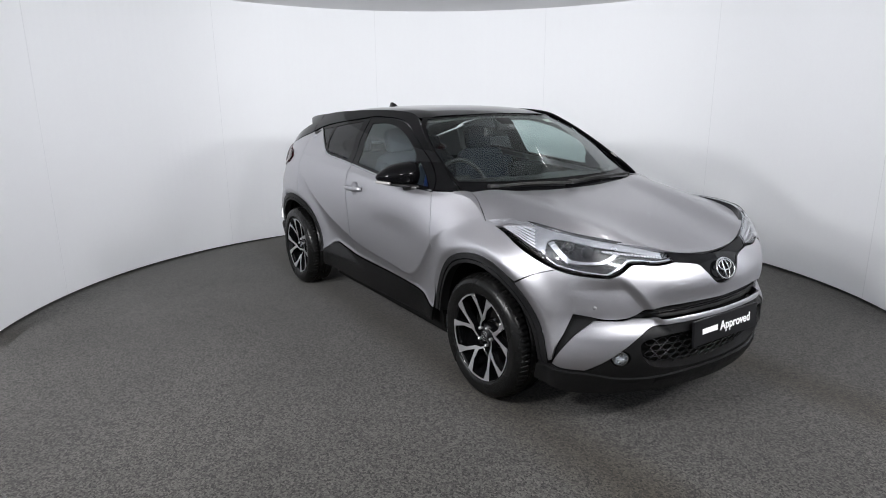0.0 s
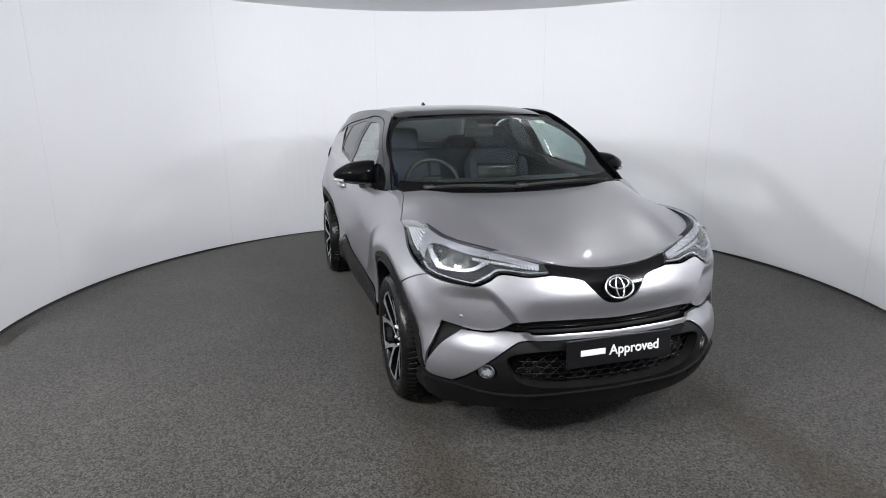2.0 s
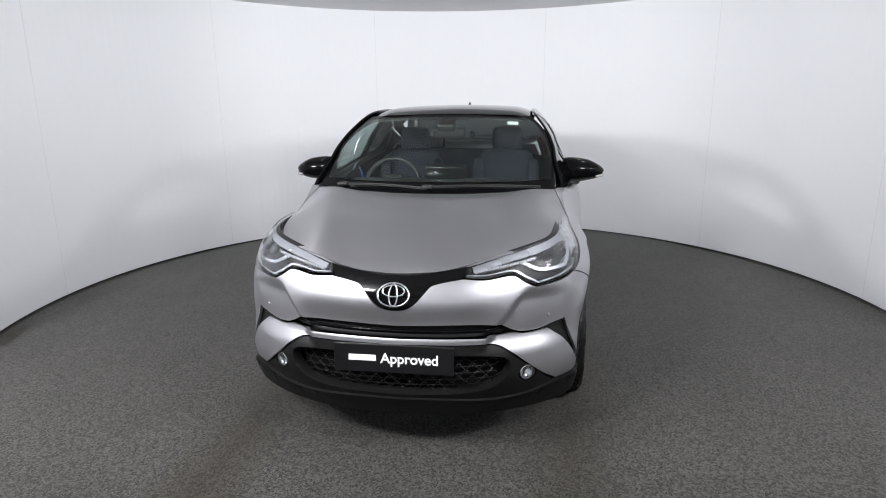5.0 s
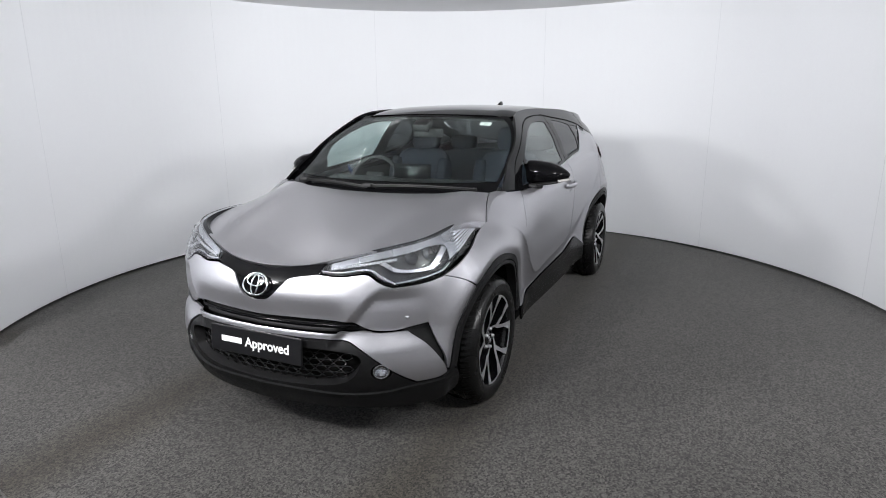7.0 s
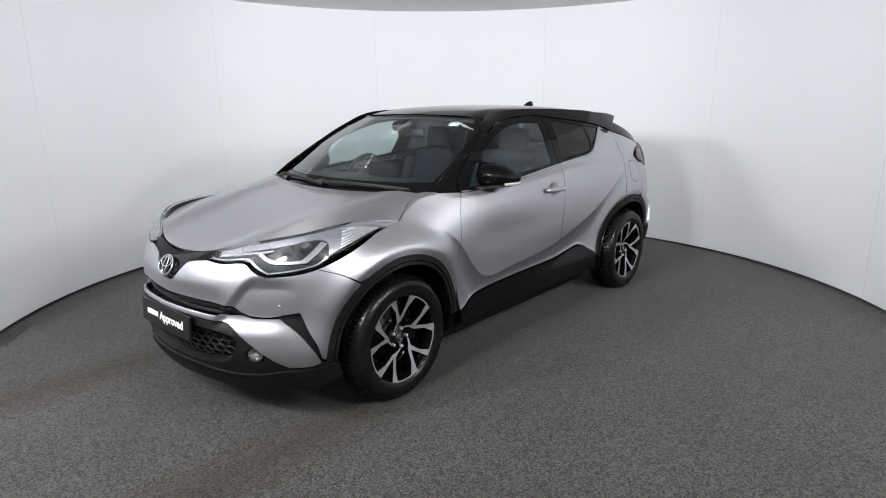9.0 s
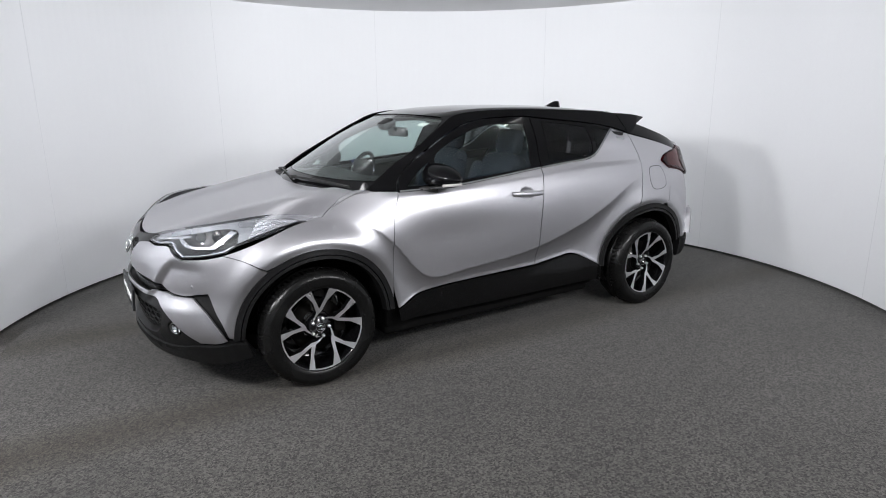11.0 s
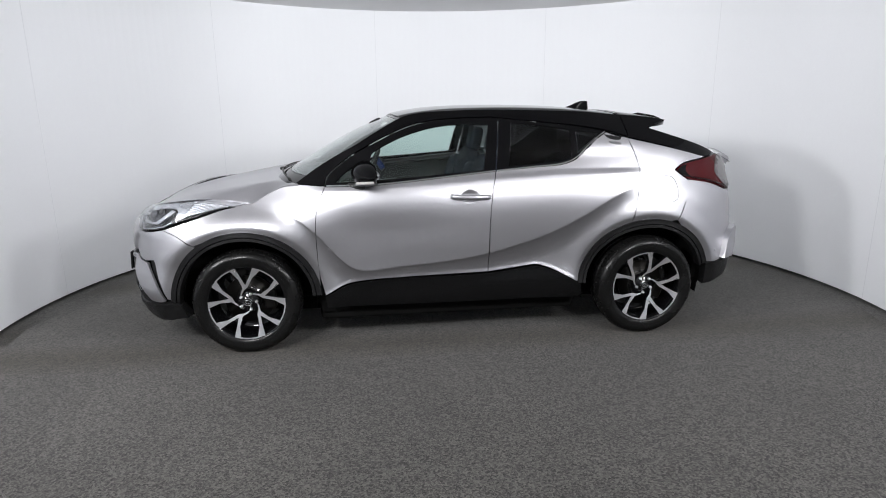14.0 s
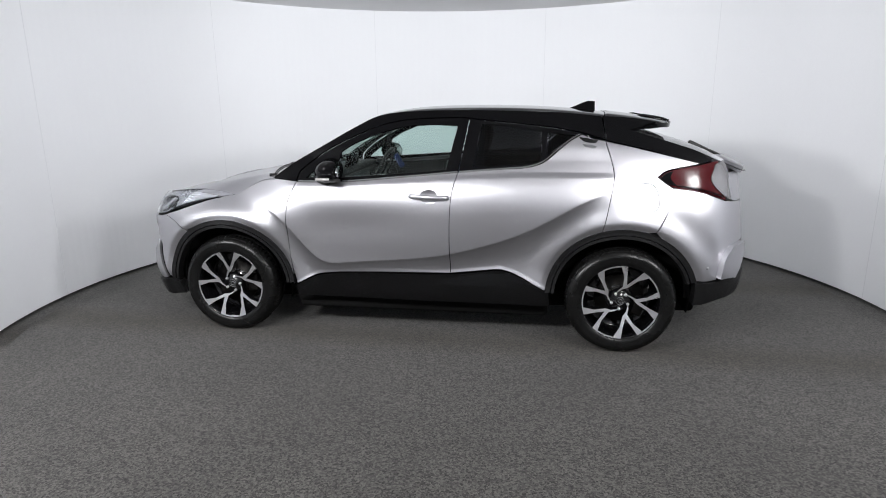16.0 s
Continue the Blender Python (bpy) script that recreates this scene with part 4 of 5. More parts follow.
for s, owner in ((1, housings[0]), (-1, housings[1])):
    for x0, z0, r in ((1.895, 0.890, 0.026), (1.825, 0.902, 0.030)):
        u0 = s * side_u(x0, z0)
        c0, c1 = Vector(skin([u0], [z0], inside=0.028)[0]), Vector(skin([u0], [z0], inside=0.01)[0])
        d = (c1 - c0)
        d.x, d.y = abs(d.x) + 0.02, d.y * 0.5
        bm = bmesh.new()
        lathe(bm, [(0.0005, 0.020), (r * 0.5, 0.017), (r * 0.85, 0.008), (r, 0.0), (r * 1.15, 0.004), (r * 1.15, -0.02)], 32)
        bm.transform(Matrix.Translation(c0) @ d.to_track_quat("Y", "Z").to_matrix().to_4x4())
        part("projector", bm, PROJECTOR, owner, "round projector lens")

# tail: lamps, bumper, tailgate, rear screen
tail_loop = [S(-1.505, 1.115, 1), S(-1.545, 1.146), S(-1.62, 1.166), S(-1.766, 1.188), S(-1.875, 1.21, 1), S(-1.905, 1.09), S(-1.925, 0.968, 1), S(-1.765, 1.026), S(-1.60, 1.055)]
tails = pair("tail_lamp", tail_loop, RED_PLASTIC, car, "red boomerang tail lamp", lift=0.012, thick=0.05, soft=0.008)
dark_tip = [S(-1.508, 1.115, 1), S(-1.545, 1.143), S(-1.59, 1.155, 1), S(-1.575, 1.11), S(-1.62, 1.062, 1), S(-1.56, 1.075)]
pair("lamp_tip", dark_tip, BLACK_PAINT, tails, "black lamp tip", lift=0.016, thick=0.01)
clear_end = [S(-1.84, 1.19, 1), S(-1.90, 1.215, 1), S(-1.93, 1.09), S(-1.945, 0.97, 1), S(-1.875, 1.02), S(-1.815, 1.1)]
pair("lamp_wing", clear_end, LAMP_CLEAR, tails, "clear silvery rear edge of the lamp", lift=0.03, thick=0.03, soft=0.01)
lower_red = [S(-1.61, 1.060, 1), S(-1.765, 1.030), S(-1.90, 0.985, 1), S(-1.90, 1.000, 1), S(-1.765, 1.046), S(-1.62, 1.074, 1)]
pair("lamp_shade", lower_red, PRIVACY, tails, "dark smoked band", lift=0.016, thick=0.008)
ARCH_RB = arc(*ARCH_R, ARCH, 111.5, 162, 7)
rb_half = ([(*CUT_R[0][:2], 1)] + [S(*q) for q in ARCH_RB[1:-1]] + [S(*ARCH_RB[-1], 1), S(-1.83, 0.475), S(-1.9, 0.478, 1), S(-1.93, 0.60), R(0.72, 0.68, 1), R(0.5, 0.70, 1), R(0.5, 0.94, 1), R(0.70, 0.96),
            S(-1.925, 0.965, 1), S(-1.765, 1.022), S(-1.60, 1.05, 1), (*CUT_R[1][:2], 0)])
rear_bumper = pair("rear_bumper", rb_half, PAINT, car, "silver rear bumper corner")
blade_r = [S(-1.895, 0.49, 1), S(-1.92, 0.62), R(0.74, 0.69, 1), R(0.62, 0.70, 1), R(0.66, 0.55), R(0.70, 0.48, 1)]
pair("bumper_winglet", blade_r, PAINT, rear_bumper, "silver winglet", lift=0.045, thick=0.04, soft=0.008)
vr = [S(-1.755, 0.468, 1), S(-1.9, 0.472), R(0.7, 0.49), R(0.4, 0.5), (PLAN_U[-1], 0.5, 1), (PLAN_U[-1], 0.33, 1), R(0.5, 0.33), S(-1.9, 0.335), S(-1.76, 0.31, 1)]
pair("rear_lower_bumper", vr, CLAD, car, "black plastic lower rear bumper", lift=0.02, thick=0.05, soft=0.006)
tg = [R(0.5, 0.70, 1), R(0.5, 0.95, 1), R(0.68, 0.97), R(0.62, 1.13, 1), (PLAN_U[-1], 1.13, 1), (PLAN_U[-1], 0.52, 1), R(0.5, 0.52, 1)]
pair("tailgate", tg, PAINT, car, "silver tailgate")
side_black = [S(-1.194, 1.331, 1), S(-1.457, 1.271), S(-1.756, 1.192), S(-1.86, 1.215, 1), S(-1.75, 1.265), S(-1.5, 1.345), S(-1.22, 1.43, 1)]
pair("tailgate_side", side_black, BLACK_PAINT, car, "gloss black tailgate side", lift=-0.001)
rs = panel("rear_screen", [xy_both([(-1.20, 0), (-1.20, 0.60, 1), (-1.5, 0.66), (-1.8, 0.67), (-2.02, 0.60), (-2.13, 0.4), (-2.16, 0)])], rear_screen, PRIVACY, car, "dark sloping rear screen", h=0.03, thick=0.004, closed=True)
panel("tail_lip", [xy_both([(-2.06, 0), (-2.04, 0.4), (-1.85, 0.61, 1), (-1.92, 0.64, 1), (-2.09, 0.5), (-2.17, 0)])], rear_screen, PAINT, car, "silver ducktail lip", lift=0.028, thick=0.04, soft=0.01, closed=True)
bm = bmesh.new()
rounded_box(bm, (0.16, 0.05, 0.04), Matrix.Translation((-1.93, -0.05, 1.235)) @ pose(0, 0, 0, 0, -25, 0), 0.015)
tube(bm, [(-1.95, -0.05, 1.232), (-1.98, 0.2, 1.215), (-1.97, 0.38, 1.205)], 0.009)
part("rear_wiper", bm, SEAL, car, "black rear wiper")

# ---- underbody and wheel wells ----
# dark backing added inside the panels: it blocks light and darkens their gaps
inner = SA(arc(*ARCH_F, 0.43, 0, 180, 16)) + [S(0.86, 0.22, 1), S(-0.86, 0.22, 1)] + SA(arc(*ARCH_R, 0.43, 0, 180, 16))
inner += [S(-1.78, 0.33, 1), (PLAN_U[-1], 0.35, 1), (PLAN_U[-1], 1.02, 1), S(-1.7, 1.03), S(-1.0, 1.06), S(0.8, 1.04), S(1.05, 1.0), S(1.3, 0.92), S(1.7, 0.80), F(0.3, 0.80), (0, 0.80, 1), (0, 0.25, 1), S(1.77, 0.26, 1)]
pair("inner_shell", inner, DARK, car, "dark backing sheet added inside the body to block light", lift=-0.08, thick=0.01, h=0.06)
# plain dark blocks fill the underbody; the wide low one also mimics shade below the sills
bm = bmesh.new()
rounded_box(bm, (3.7, 1.1, 0.12), Matrix.Translation((0, 0, 0.235)), 0.03)
rounded_box(bm, (1.75, 1.44, 0.10), Matrix.Translation((0, 0, 0.205)), 0.03)
rounded_box(bm, (0.95, 1.0, 0.42), Matrix.Translation((1.42, 0, 0.56)), 0.05)
rounded_box(bm, (0.85, 1.0, 0.45), Matrix.Translation((-1.55, 0, 0.58)), 0.05)
part("underbody", bm, DARK, car, "plain dark underbody blocks, also standing in for shade under the car")
for cx in (1.32, -1.32):
    for s in (1, -1):
        bm = bmesh.new()
        ring_pts = arc(cx, 0.335, 0.432, -12, 192, 28)
        a = [bm.verts.new((x, s * (float(skin([side_u(x, max(z, 0.3))], [max(z, 0.3)])[0, 1]) - 0.03), z)) for x, z in ring_pts]
        b = [bm.verts.new((x, s * 0.52, z)) for x, z in ring_pts]
        for i in range(28):
            bm.faces.new((a[i], a[i + 1], b[i + 1], b[i]))
        bm.faces.new(b)
        part("wheel_well", bm, DARK, car, "dark wheel arch liner")

# ---- wheels: built once, facing +y, then copied ----
def build_wheel():
    wheel = new("wheel")
    bm = bmesh.new()
    prof = [(0.236, -0.10), (0.262, -0.110), (0.30, -0.112), (0.325, -0.098), (0.336, -0.06), (0.337, -0.036), (0.330, -0.034), (0.330, -0.027), (0.338, -0.025), (0.338, 0.020), (0.331, 0.022), (0.331, 0.029), (0.338, 0.031), (0.336, 0.06), (0.330, 0.088),
            (0.318, 0.102), (0.305, 0.109), (0.296, 0.112), (0.288, 0.1105), (0.268, 0.111), (0.252, 0.106), (0.240, 0.098), (0.236, 0.09)]
    lathe(bm, prof, 96)
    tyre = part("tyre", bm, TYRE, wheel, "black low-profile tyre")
    bm = bmesh.new()
    for k in range(72):
        rounded_box(bm, (0.0195, 0.050, 0.010), Matrix.Rotation(radians(5 * k), 4, "Y") @ Matrix.Translation((0, 0.062, 0.3335)) @ pose(0, 0, 0, -16, 0, 12), 0.002, 1)
    part("tread_shoulder", bm, TYRE, tyre, "ribbed tread shoulder", smooth=False)
    bm = bmesh.new()
    lathe(bm, [(0.0005, 0.030), (0.06, 0.028), (0.10, -0.02), (0.20, -0.06), (0.222, -0.03), (0.226, 0.04), (0.230, 0.082), (0.236, 0.094), (0.243, 0.101), (0.247, 0.099), (0.243, 0.085), (0.238, 0.0), (0.238, -0.10)], 80)
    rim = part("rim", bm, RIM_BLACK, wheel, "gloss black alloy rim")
    bm = bmesh.new()
    lathe(bm, [(0.0005, 0.012), (0.075, 0.012), (0.085, -0.005), (0.155, -0.005), (0.155, -0.02), (0.0005, -0.02)], 64)
    part("brake_disc", bm, STEEL, wheel, "steel brake disc")
    bm = bmesh.new()
    rounded_box(bm, (0.075, 0.05, 0.13), Matrix.Translation((-0.125, 0.0, 0.04)) @ pose(0, 0, 0, 0, 18, 0), 0.012)
    part("caliper", bm, STEEL, wheel, "grey brake caliper")

    def polar(r, deg):
        a = radians(deg)
        return (r * math.cos(a), r * math.sin(a))

    # forked spokes: a bent stem near the hub that splits into two arms
    rim_arc = [polar(0.2385, d) for d in (23.5, 29, 36, 43, 50)] + [polar(0.2305, d) for d in (50, 43, 36, 29, 24)]
    shape = [polar(0.055, -54), polar(0.074, -31), polar(0.098, -13.5), polar(0.165, -15.0), polar(0.2385, -22.0), polar(0.2385, -12.5), polar(0.175, -9.6), polar(0.116, -2.5),
             polar(0.175, 8.4), polar(0.2385, 12.5), *rim_arc, polar(0.170, 14.6), polar(0.100, 4.0), polar(0.080, -14)]

    def dish(a, b, c):
        r = math.hypot(a, b)
        return (a, c + 0.062 + 0.040 * min(1, max(0, (r - 0.05) / 0.19)) ** 0.8, b)

    loop = np.array(shape)
    pts, tris = triangulated(loop, [(i, (i + 1) % len(loop)) for i in range(len(loop))])
    tris = tris[inside_loop(loop, pts[tris].mean(1))]

    def slab(front, depth, turn):
        """The spoke's outline as a solid."""
        bm, n = bmesh.new(), len(pts)
        vs = [bm.verts.new(dish(*q, c)) for c in (front, front - depth) for q in pts]
        for a, b, c in tris.tolist():
            bm.faces.new((vs[a], vs[b], vs[c]))
            bm.faces.new((vs[n + c], vs[n + b], vs[n + a]))
        bm.verts.index_update()
        for e in [e for e in bm.edges if len(e.link_faces) == 1 and e.verts[0].index < n]:
            a, b = e.verts[0].index, e.verts[1].index
            bm.faces.new((vs[a], vs[b], vs[n + b], vs[n + a]))
        bm.transform(Matrix.Rotation(radians(turn), 4, "Y"))
        return bm

    for k in range(5):
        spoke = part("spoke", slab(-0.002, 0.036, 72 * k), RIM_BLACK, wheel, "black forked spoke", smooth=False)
        part("spoke_face", slab(0.0, 0.003, 72 * k), MACHINED, spoke, "bright machined spoke face", smooth=False)
    bm = bmesh.new()
    lathe(bm, [(0.0005, 0.066), (0.027, 0.066), (0.030, 0.0625), (0.033, 0.0575), (0.060, 0.056), (0.070, 0.048), (0.072, 0.02)], 48)
    hub = part("hub", bm, RIM_BLACK, wheel, "gloss black hub")
    bm = bmesh.new()
    for rx, rz, cz in ((0.025, 0.025, 0), (0.017, 0.012, 0), (0.007, 0.012, 0)):
        tube(bm, [(rx * math.cos(t), 0.0672, cz + rz * math.sin(t)) for t in np.linspace(0, 2 * math.pi, 29)[:-1]], 0.0022, 6, True)
    part("hub_badge", bm, CHROME, hub, "small chrome hub badge of plain rings")
    for k in range(5):
        bm = bmesh.new()
        x, z = polar(0.053, 72 * k + 20)
        lathe(bm, [(0.0005, 0.074), (0.006, 0.074), (0.009, 0.070), (0.0095, 0.055)], 12)
        bm.transform(Matrix.Translation((x, 0, z)))
        part("wheel_nut", bm, MACHINED, hub)
    return wheel


wheel = build_wheel()
wheel.parent = car
wheel["label"] = "black tyre on a machined alloy wheel"
wheel.matrix_basis = pose(1.32, 0.745, 0.337) @ pose(0, 0, 0, 0, -17.5)
for x, y, turn, spin in ((-1.32, 0.80, 0, -38), (1.32, -0.745, 180, -20), (-1.32, -0.80, 180, 10)):
    copy_thing(wheel, pose(x, y, 0.337, 0, 0, turn) @ pose(0, 0, 0, 0, spin))

# ---- door mirrors, handles, aerial ----
def build_mirror(s):
    bm = bmesh.new()
    bmesh.ops.create_uvsphere(bm, u_segments=48, v_segments=32, radius=1)
    for v in bm.verts:
        x, y, z = v.co
        # a wedge: tall and blunt at the car, low and round at the tip, flat at the back and below
        out = max(0.0, (y + 1) / 2)
        hgt = 0.082 * (1 - 0.50 * out ** 1.5)
        x, z = max(x, -0.55), max(z, -0.62)
        wide = 1.0 if y > 0 else max(0.06, 1 - y * y) ** -0.36
        v.co = (x * wide ** 0.7 * 0.098 * (1 - 0.32 * out ** 2), max(y, -0.86) * (0.118 if y > 0 else 0.165), z * hgt * wide + 0.004 - 0.016 * out)
    bm.transform(Matrix.Translation((0.535, s * 0.912, 1.142)) @ Matrix.Diagonal((1, s, 1, 1)) @ pose(0, 0, 0, 0, 0, 8))
    cap = part("door_mirror", bm, BLACK_PAINT, car, "gloss black door mirror")
    bm = bmesh.new()
    bmesh.ops.create_uvsphere(bm, u_segments=28, v_segments=14, radius=1)
    for v in bm.verts:
        x, y, z = v.co
        out = max(0.0, (y + 1) / 2)
        v.co = (max(x, -0.55) * 0.096 * (1 - 0.30 * out ** 2), y * 0.112, z * 0.014 + 0.030 * out)
    bm.transform(Matrix.Translation((0.532, s * 0.898, 1.068)) @ Matrix.Diagonal((1, s, 1, 1)) @ pose(0, 0, 0, 0, 0, 8))
    tube(bm, [(0.56, s * 0.86, 1.064), (0.62, s * 0.82, 1.062), (0.67, s * 0.79, 1.062)], 0.020)
    part("mirror_arm", bm, SEAL, cap, "black plastic mirror arm")
    bm = bmesh.new()
    pts = [(0.528 + 0.088 * math.cos(t), s * (0.900 + 0.122 * math.sin(t)), 1.090 + 0.014 * math.sin(t)) for t in np.linspace(0.65, 1.9, 14)]
    tube(bm, pts, 0.009, 8)
    part("indicator", bm, AMBER, cap, "clear indicator strip")
    bm = bmesh.new()
    bmesh.ops.create_cone(bm, segments=36, cap_ends=True, radius1=1, radius2=1, depth=0.02, matrix=pose(0, 0, 0, 0, 90, 0))
    for v in bm.verts:
        v.co = (v.co.x, v.co.y * 0.072, v.co.z * 0.034)
    bm.transform(Matrix.Translation((0.486, s * 0.885, 1.137)) @ pose(0, 0, 0, 0, 0, s * 10))
    part("mirror_glass", bm, CHROME, cap, "mirror glass")


for s in (1, -1):
    build_mirror(s)

for s, door in ((1, front_doors[0]), (-1, front_doors[1])):
    mid_u = side_u(-0.105, 0.985)
    cup = [((q[0] - mid_u) * 1.08 + mid_u, (q[1] - 0.985) * 1.08 + 0.985) for q in cup_loop]

    def bowl(u, z, inside=0.0):
        r = np.clip(np.hypot((np.abs(u) - mid_u) / 0.062, (z - 0.985) / 0.047), 0, 1)
        return skin(u, z, inside=inside + 0.004 + 0.020 * (1 - r**2))

    panel("handle_cup", [cup if s > 0 else mirrored(cup)], bowl, PAINT, door, "silver hollow behind the handle", thick=0.004, soft=0.0, h=0.008)
    bm = bmesh.new()
    pts = []
    for t in np.linspace(0, 1, 15):
        bow = 0.030 * math.sin(math.pi * min(1, max(0, t))) ** 0.5 + 0.004
        pts.append(skin([s * side_u(0.015 - 0.245 * t, 0.985)], [0.988 - 0.006 * t], inside=-bow)[0])
    tube(bm, pts, 0.0115, 10)
    for v in bm.verts:
        v.co.z = 0.985 + (v.co.z - 0.985) * 1.35
    part("door_handle", bm, PAINT, door, "silver pull handle")

# hidden rear door handle in the pillar
for s, door in ((1, rear_doors[0]), (-1, rear_doors[1])):
    pocket = [S(-1.03, 1.352, 1), S(-1.15, 1.335, 1), S(-1.135, 1.315), S(-1.075, 1.318), S(-1.04, 1.335)]
    panel("pillar_handle", [pocket if s > 0 else mirrored(pocket)], skin, CLAD, door, "black handle set into the pillar", lift=0.004, thick=0.006)
    paddle = [S(-1.05, 1.312, 1), S(-1.14, 1.298, 1), S(-1.13, 1.283), S(-1.06, 1.295)]
    panel("pillar_paddle", [paddle if s > 0 else mirrored(paddle)], skin, CHROME, door, "bright handle paddle", lift=0.004, thick=0.006)

bm = bmesh.new()
secs = ((-1.00, 0.0, 0.004), (-1.04, 0.018, 0.016), (-1.09, 0.045, 0.022), (-1.13, 0.062, 0.018), (-1.165, 0.066, 0.012), (-1.18, 0.064, 0.006))
rings = []
for x, hgt, w in secs:
    zb = float(roof([x], [0])[0, 2]) - 0.004
    wide = 0.020 + 0.012 * math.sin(math.pi * (-1.0 - x) / 0.2)
    rings.append([bm.verts.new((x, y, zb + z)) for y, z in ((wide, 0), (wide * 0.6, hgt * 0.45), (w * 0.22, hgt * 0.95 + 0.002), (0, hgt + 0.003), (-w * 0.22, hgt * 0.95 + 0.002), (-wide * 0.6, hgt * 0.45), (-wide, 0))])
for a, b in zip(rings, rings[1:]):
    for k in range(6):
        bm.faces.new((a[k], a[k + 1], b[k + 1], b[k]))
bm.faces.new(rings[0])
bm.faces.new(rings[-1][::-1])
part("roof_aerial", bm, BLACK_PAINT, car, "black shark-fin aerial")

# ---- cabin ----
bm = bmesh.new()
rounded_box(bm, (0.42, 1.36, 0.22), Matrix.Translation((0.82, 0, 0.93)) @ pose(0, 0, 0, 0, 8, 0), 0.07, 4)
rounded_box(bm, (0.45, 1.2, 0.05), Matrix.Translation((0.85, 0, 1.045)) @ pose(0, 0, 0, 0, 4, 0), 0.02, 3)
part("dashboard", bm, TRIM, car, "dark moulded dashboard")
bm = bmesh.new()
rounded_box(bm, (0.03, 0.27, 0.15), Matrix.Translation((0.66, 0.02, 1.10)) @ pose(0, 0, 0, 0, -12, 0), 0.012, 3)
screen_part = part("centre_display", bm, BLACK_PAINT, car, "wide black centre display")
for dz in (0.05, -0.035):
    bm = bmesh.new()
    rounded_box(bm, (0.045, 0.26, 0.007), Matrix.Translation((0.665, 0.02, 1.10 + dz)) @ pose(0, 0, 0, 0, -12, 0), 0.002, 1)
    part("display_trim", bm, CHROME, screen_part, "thin bright trim")
bm = bmesh.new()
wheel_m = Matrix.Translation((0.50, -0.37, 1.02)) @ pose(0, 0, 0, 0, 66, 0)
tube(bm, [wheel_m @ Vector((0.185 * math.cos(t), 0.185 * math.sin(t), 0)) for t in np.linspace(0, 2 * math.pi, 41)[:-1]], 0.015, 10, True)
rounded_box(bm, (0.15, 0.14, 0.04), wheel_m, 0.02)
rounded_box(bm, (0.03, 0.34, 0.02), wheel_m, 0.008)
rounded_box(bm, (0.18, 0.035, 0.02), wheel_m @ Matrix.Translation((0.09, 0, 0)), 0.008)
tube(bm, [wheel_m @ Vector((0, 0, 0)), (0.75, -0.37, 0.92)], 0.035)
part("steering_wheel", bm, TRIM, car, "black steering wheel on the car's right")


def cushion(bm, size, m, puff=0.35):
    """A padded block: a cube with rounded faces."""
    r = bmesh.ops.create_cube(bm, size=1)
    bmesh.ops.subdivide_edges(bm, edges=list({e for v in r["verts"] for e in v.link_edges}), cuts=5, use_grid_fill=True)
    new_verts = [v for v in bm.verts if not v.tag]
    for v in new_verts:
        q = v.co * 2
        k = (abs(q.x) ** 5 + abs(q.y) ** 5 + abs(q.z) ** 5) ** 0.2
        q = q / k * max(abs(q.x), abs(q.y), abs(q.z)) if k else q
        v.co = m @ Vector((q.x * size[0] / 2, q.y * size[1] / 2, q.z * size[2] / 2))
        v.tag = True


def build_seat(x, y):
    seat = new("front_seat")
    seat.parent = car
    seat["label"] = "grey cloth front seat"
    bm = bmesh.new()
    cushion(bm, (0.52, 0.50, 0.17), Matrix.Translation((x + 0.05, y, 0.62)) @ pose(0, 0, 0, 0, -8, 0))
    part("seat", bm, SEAT, seat)
    bm = bmesh.new()
    back = Matrix.Translation((x - 0.27, y, 0.92)) @ pose(0, 0, 0, 0, -18, 0)
    cushion(bm, (0.13, 0.46, 0.58), back)
    for sy in (-1, 1):
        cushion(bm, (0.16, 0.09, 0.48), back @ Matrix.Translation((0.04, sy * 0.21, -0.04)))
    part("backrest", bm, SEAT, seat)
    bm = bmesh.new()
    cushion(bm, (0.10, 0.23, 0.18), Matrix.Translation((x - 0.385, y, 1.28)) @ pose(0, 0, 0, 0, -12, 0))
    for sy in (-0.06, 0.06):
        tube(bm, [(x - 0.37, y + sy, 1.24), (x - 0.35, y + sy, 1.15)], 0.007)
    part("headrest", bm, SEAT, seat)
    return seat


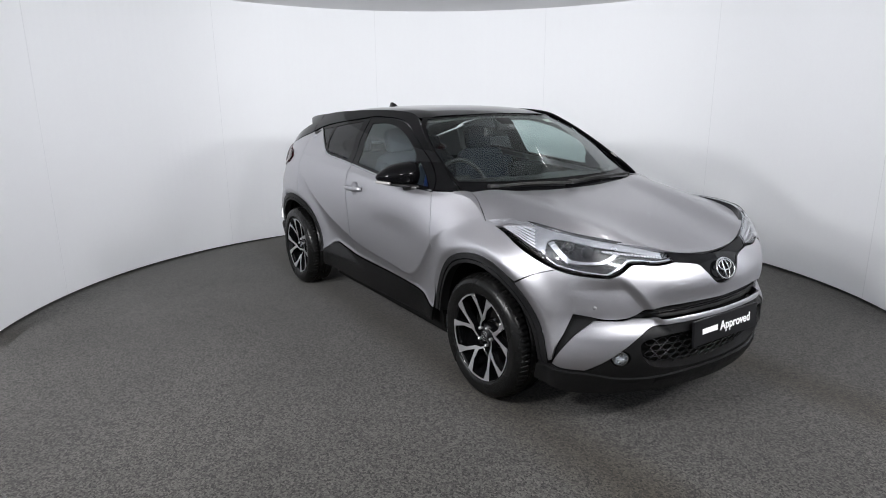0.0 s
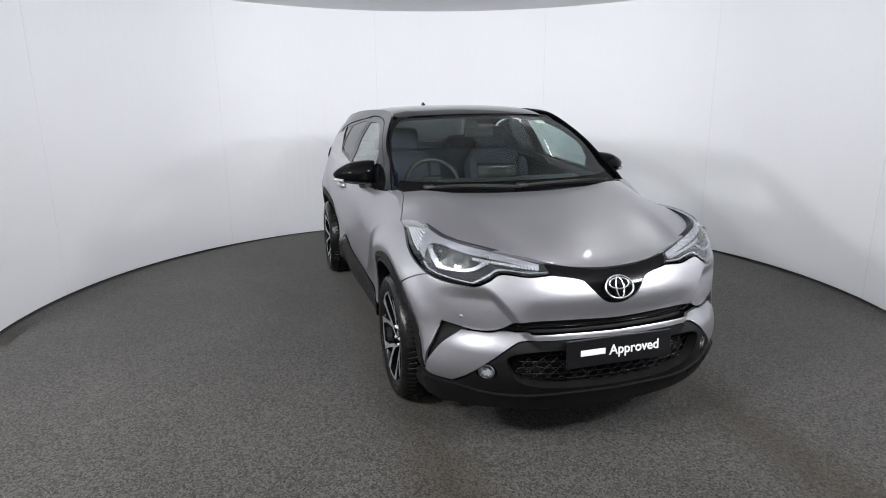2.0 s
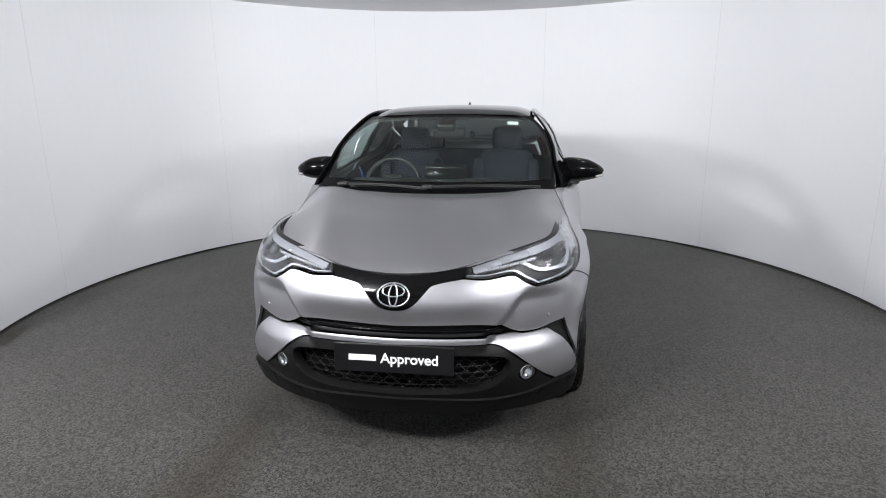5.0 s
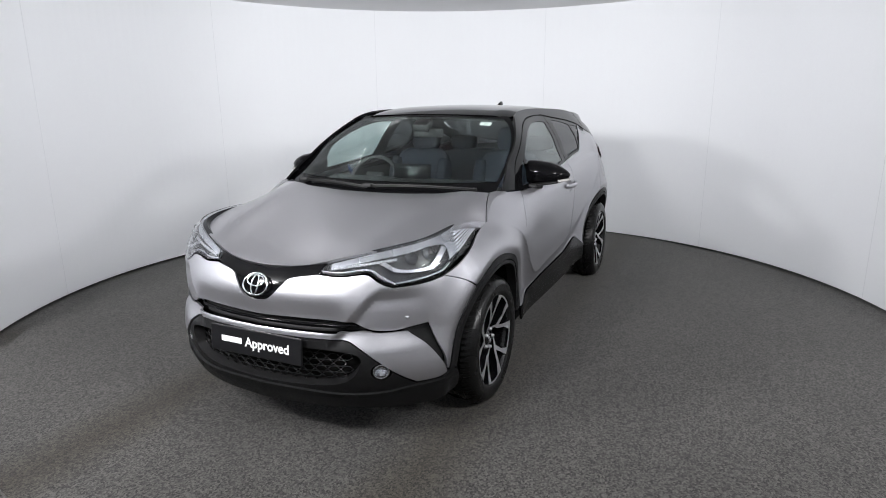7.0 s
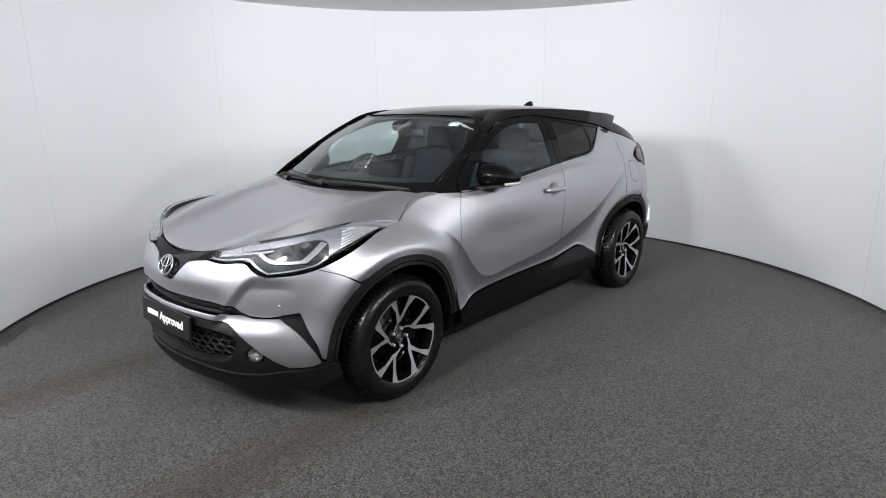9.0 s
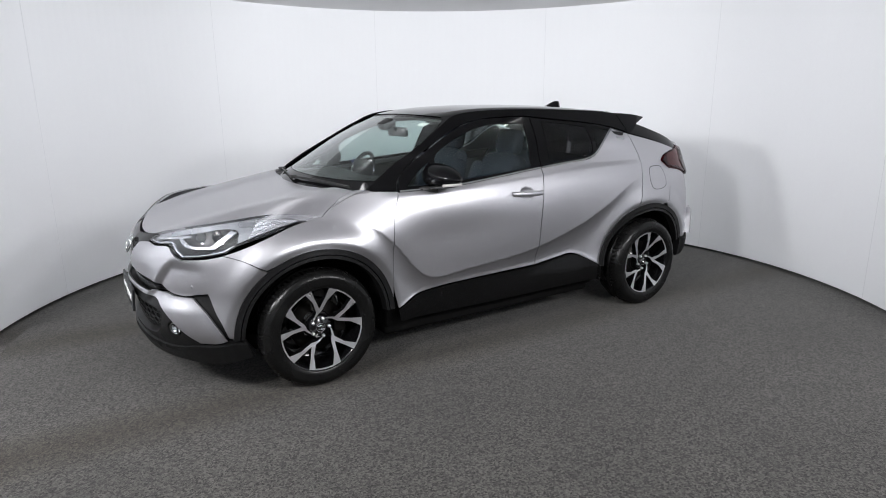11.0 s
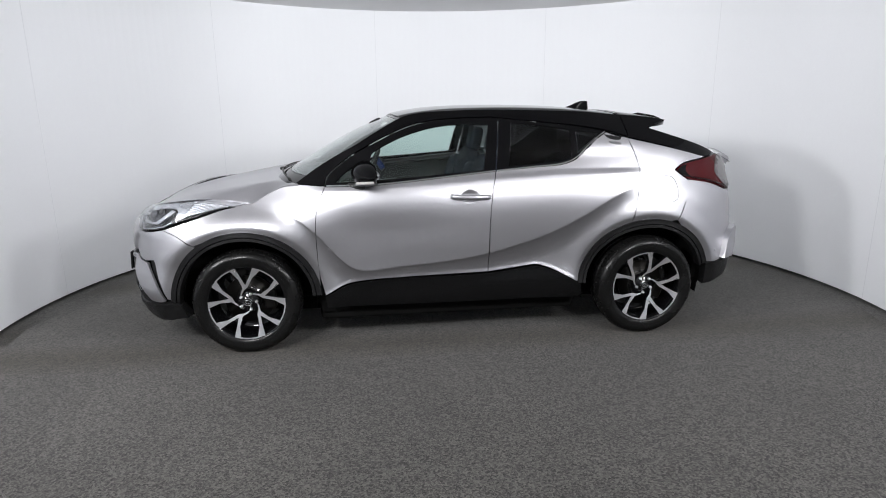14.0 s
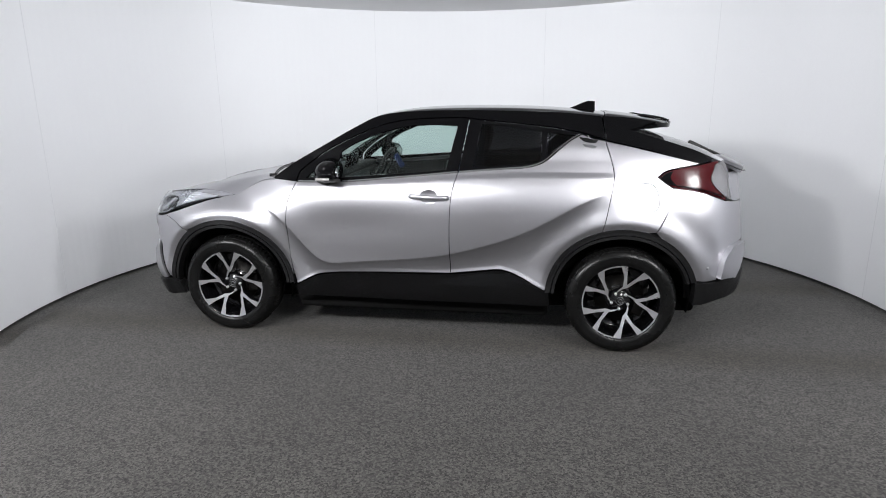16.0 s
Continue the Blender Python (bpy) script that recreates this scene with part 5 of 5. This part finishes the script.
for y in (0.37, -0.37):
    build_seat(0.02, y)
bm = bmesh.new()
cushion(bm, (0.50, 1.20, 0.18), Matrix.Translation((-0.72, 0, 0.62)))
cushion(bm, (0.15, 1.22, 0.56), Matrix.Translation((-1.02, 0, 0.88)) @ pose(0, 0, 0, 0, -22, 0))
part("rear_bench", bm, SEAT, car, "dark rear bench")
for y in (0.36, -0.36):
    bm = bmesh.new()
    cushion(bm, (0.10, 0.25, 0.12), Matrix.Translation((-1.14, y, 1.2)))
    part("rear_headrest", bm, SEAT, car)
bm = bmesh.new()
rounded_box(bm, (0.03, 0.22, 0.065), Matrix.Translation((0.36, 0, 1.36)) @ pose(0, 0, 0, 0, 10, 8), 0.014, 3)
tube(bm, [(0.37, 0, 1.37), (0.42, 0, 1.43)], 0.012)
rounded_box(bm, (0.10, 0.12, 0.06), Matrix.Translation((0.45, 0, 1.415)) @ pose(0, 0, 0, 0, 25, 0), 0.02, 3)
part("rear_view_mirror", bm, TRIM, car, "black rear-view mirror and sensor box")
panel("headliner", [xy_both([(0.30, 0), (0.27, 0.5), (-0.3, 0.53), (-1.15, 0.52), (-1.18, 0)])], roof, HEADLINER, car, "grey headliner", lift=-0.035, thick=0.01, h=0.08)
door_card = [S(0.80, 0.42, 1), S(-0.86, 0.5, 1), S(-1.0, 1.15, 1), S(-0.3, 1.10), S(0.5, 1.04), S(0.79, 1.03, 1)]
pair("door_card", door_card, TRIM, car, "dark door trim", lift=-0.085, thick=0.01, h=0.08)
bm = bmesh.new()
rounded_box(bm, (0.05, 0.012, 0.13), Matrix.Translation((0.42, -0.60, 1.07)) @ pose(0, 0, 0, 20, 25, 30), 0.004, 1)
part("film_tag", bm, BLUE, car, "blue protective film tag")
bm = bmesh.new()
rounded_box(bm, (1.5, 1.3, 0.05), Matrix.Translation((-0.1, 0, 0.40)), 0.02)
part("cabin_floor", bm, TRIM, car)


# ---- what moves: the turntable and the car on it ----
def motions():
    times = [0.5 * i for i in range(33)]
    walk(turntable, [(t, turn_pose(t)) for t in times])
    walk(car, [(t, car_pose(t)) for t in times])


motions()
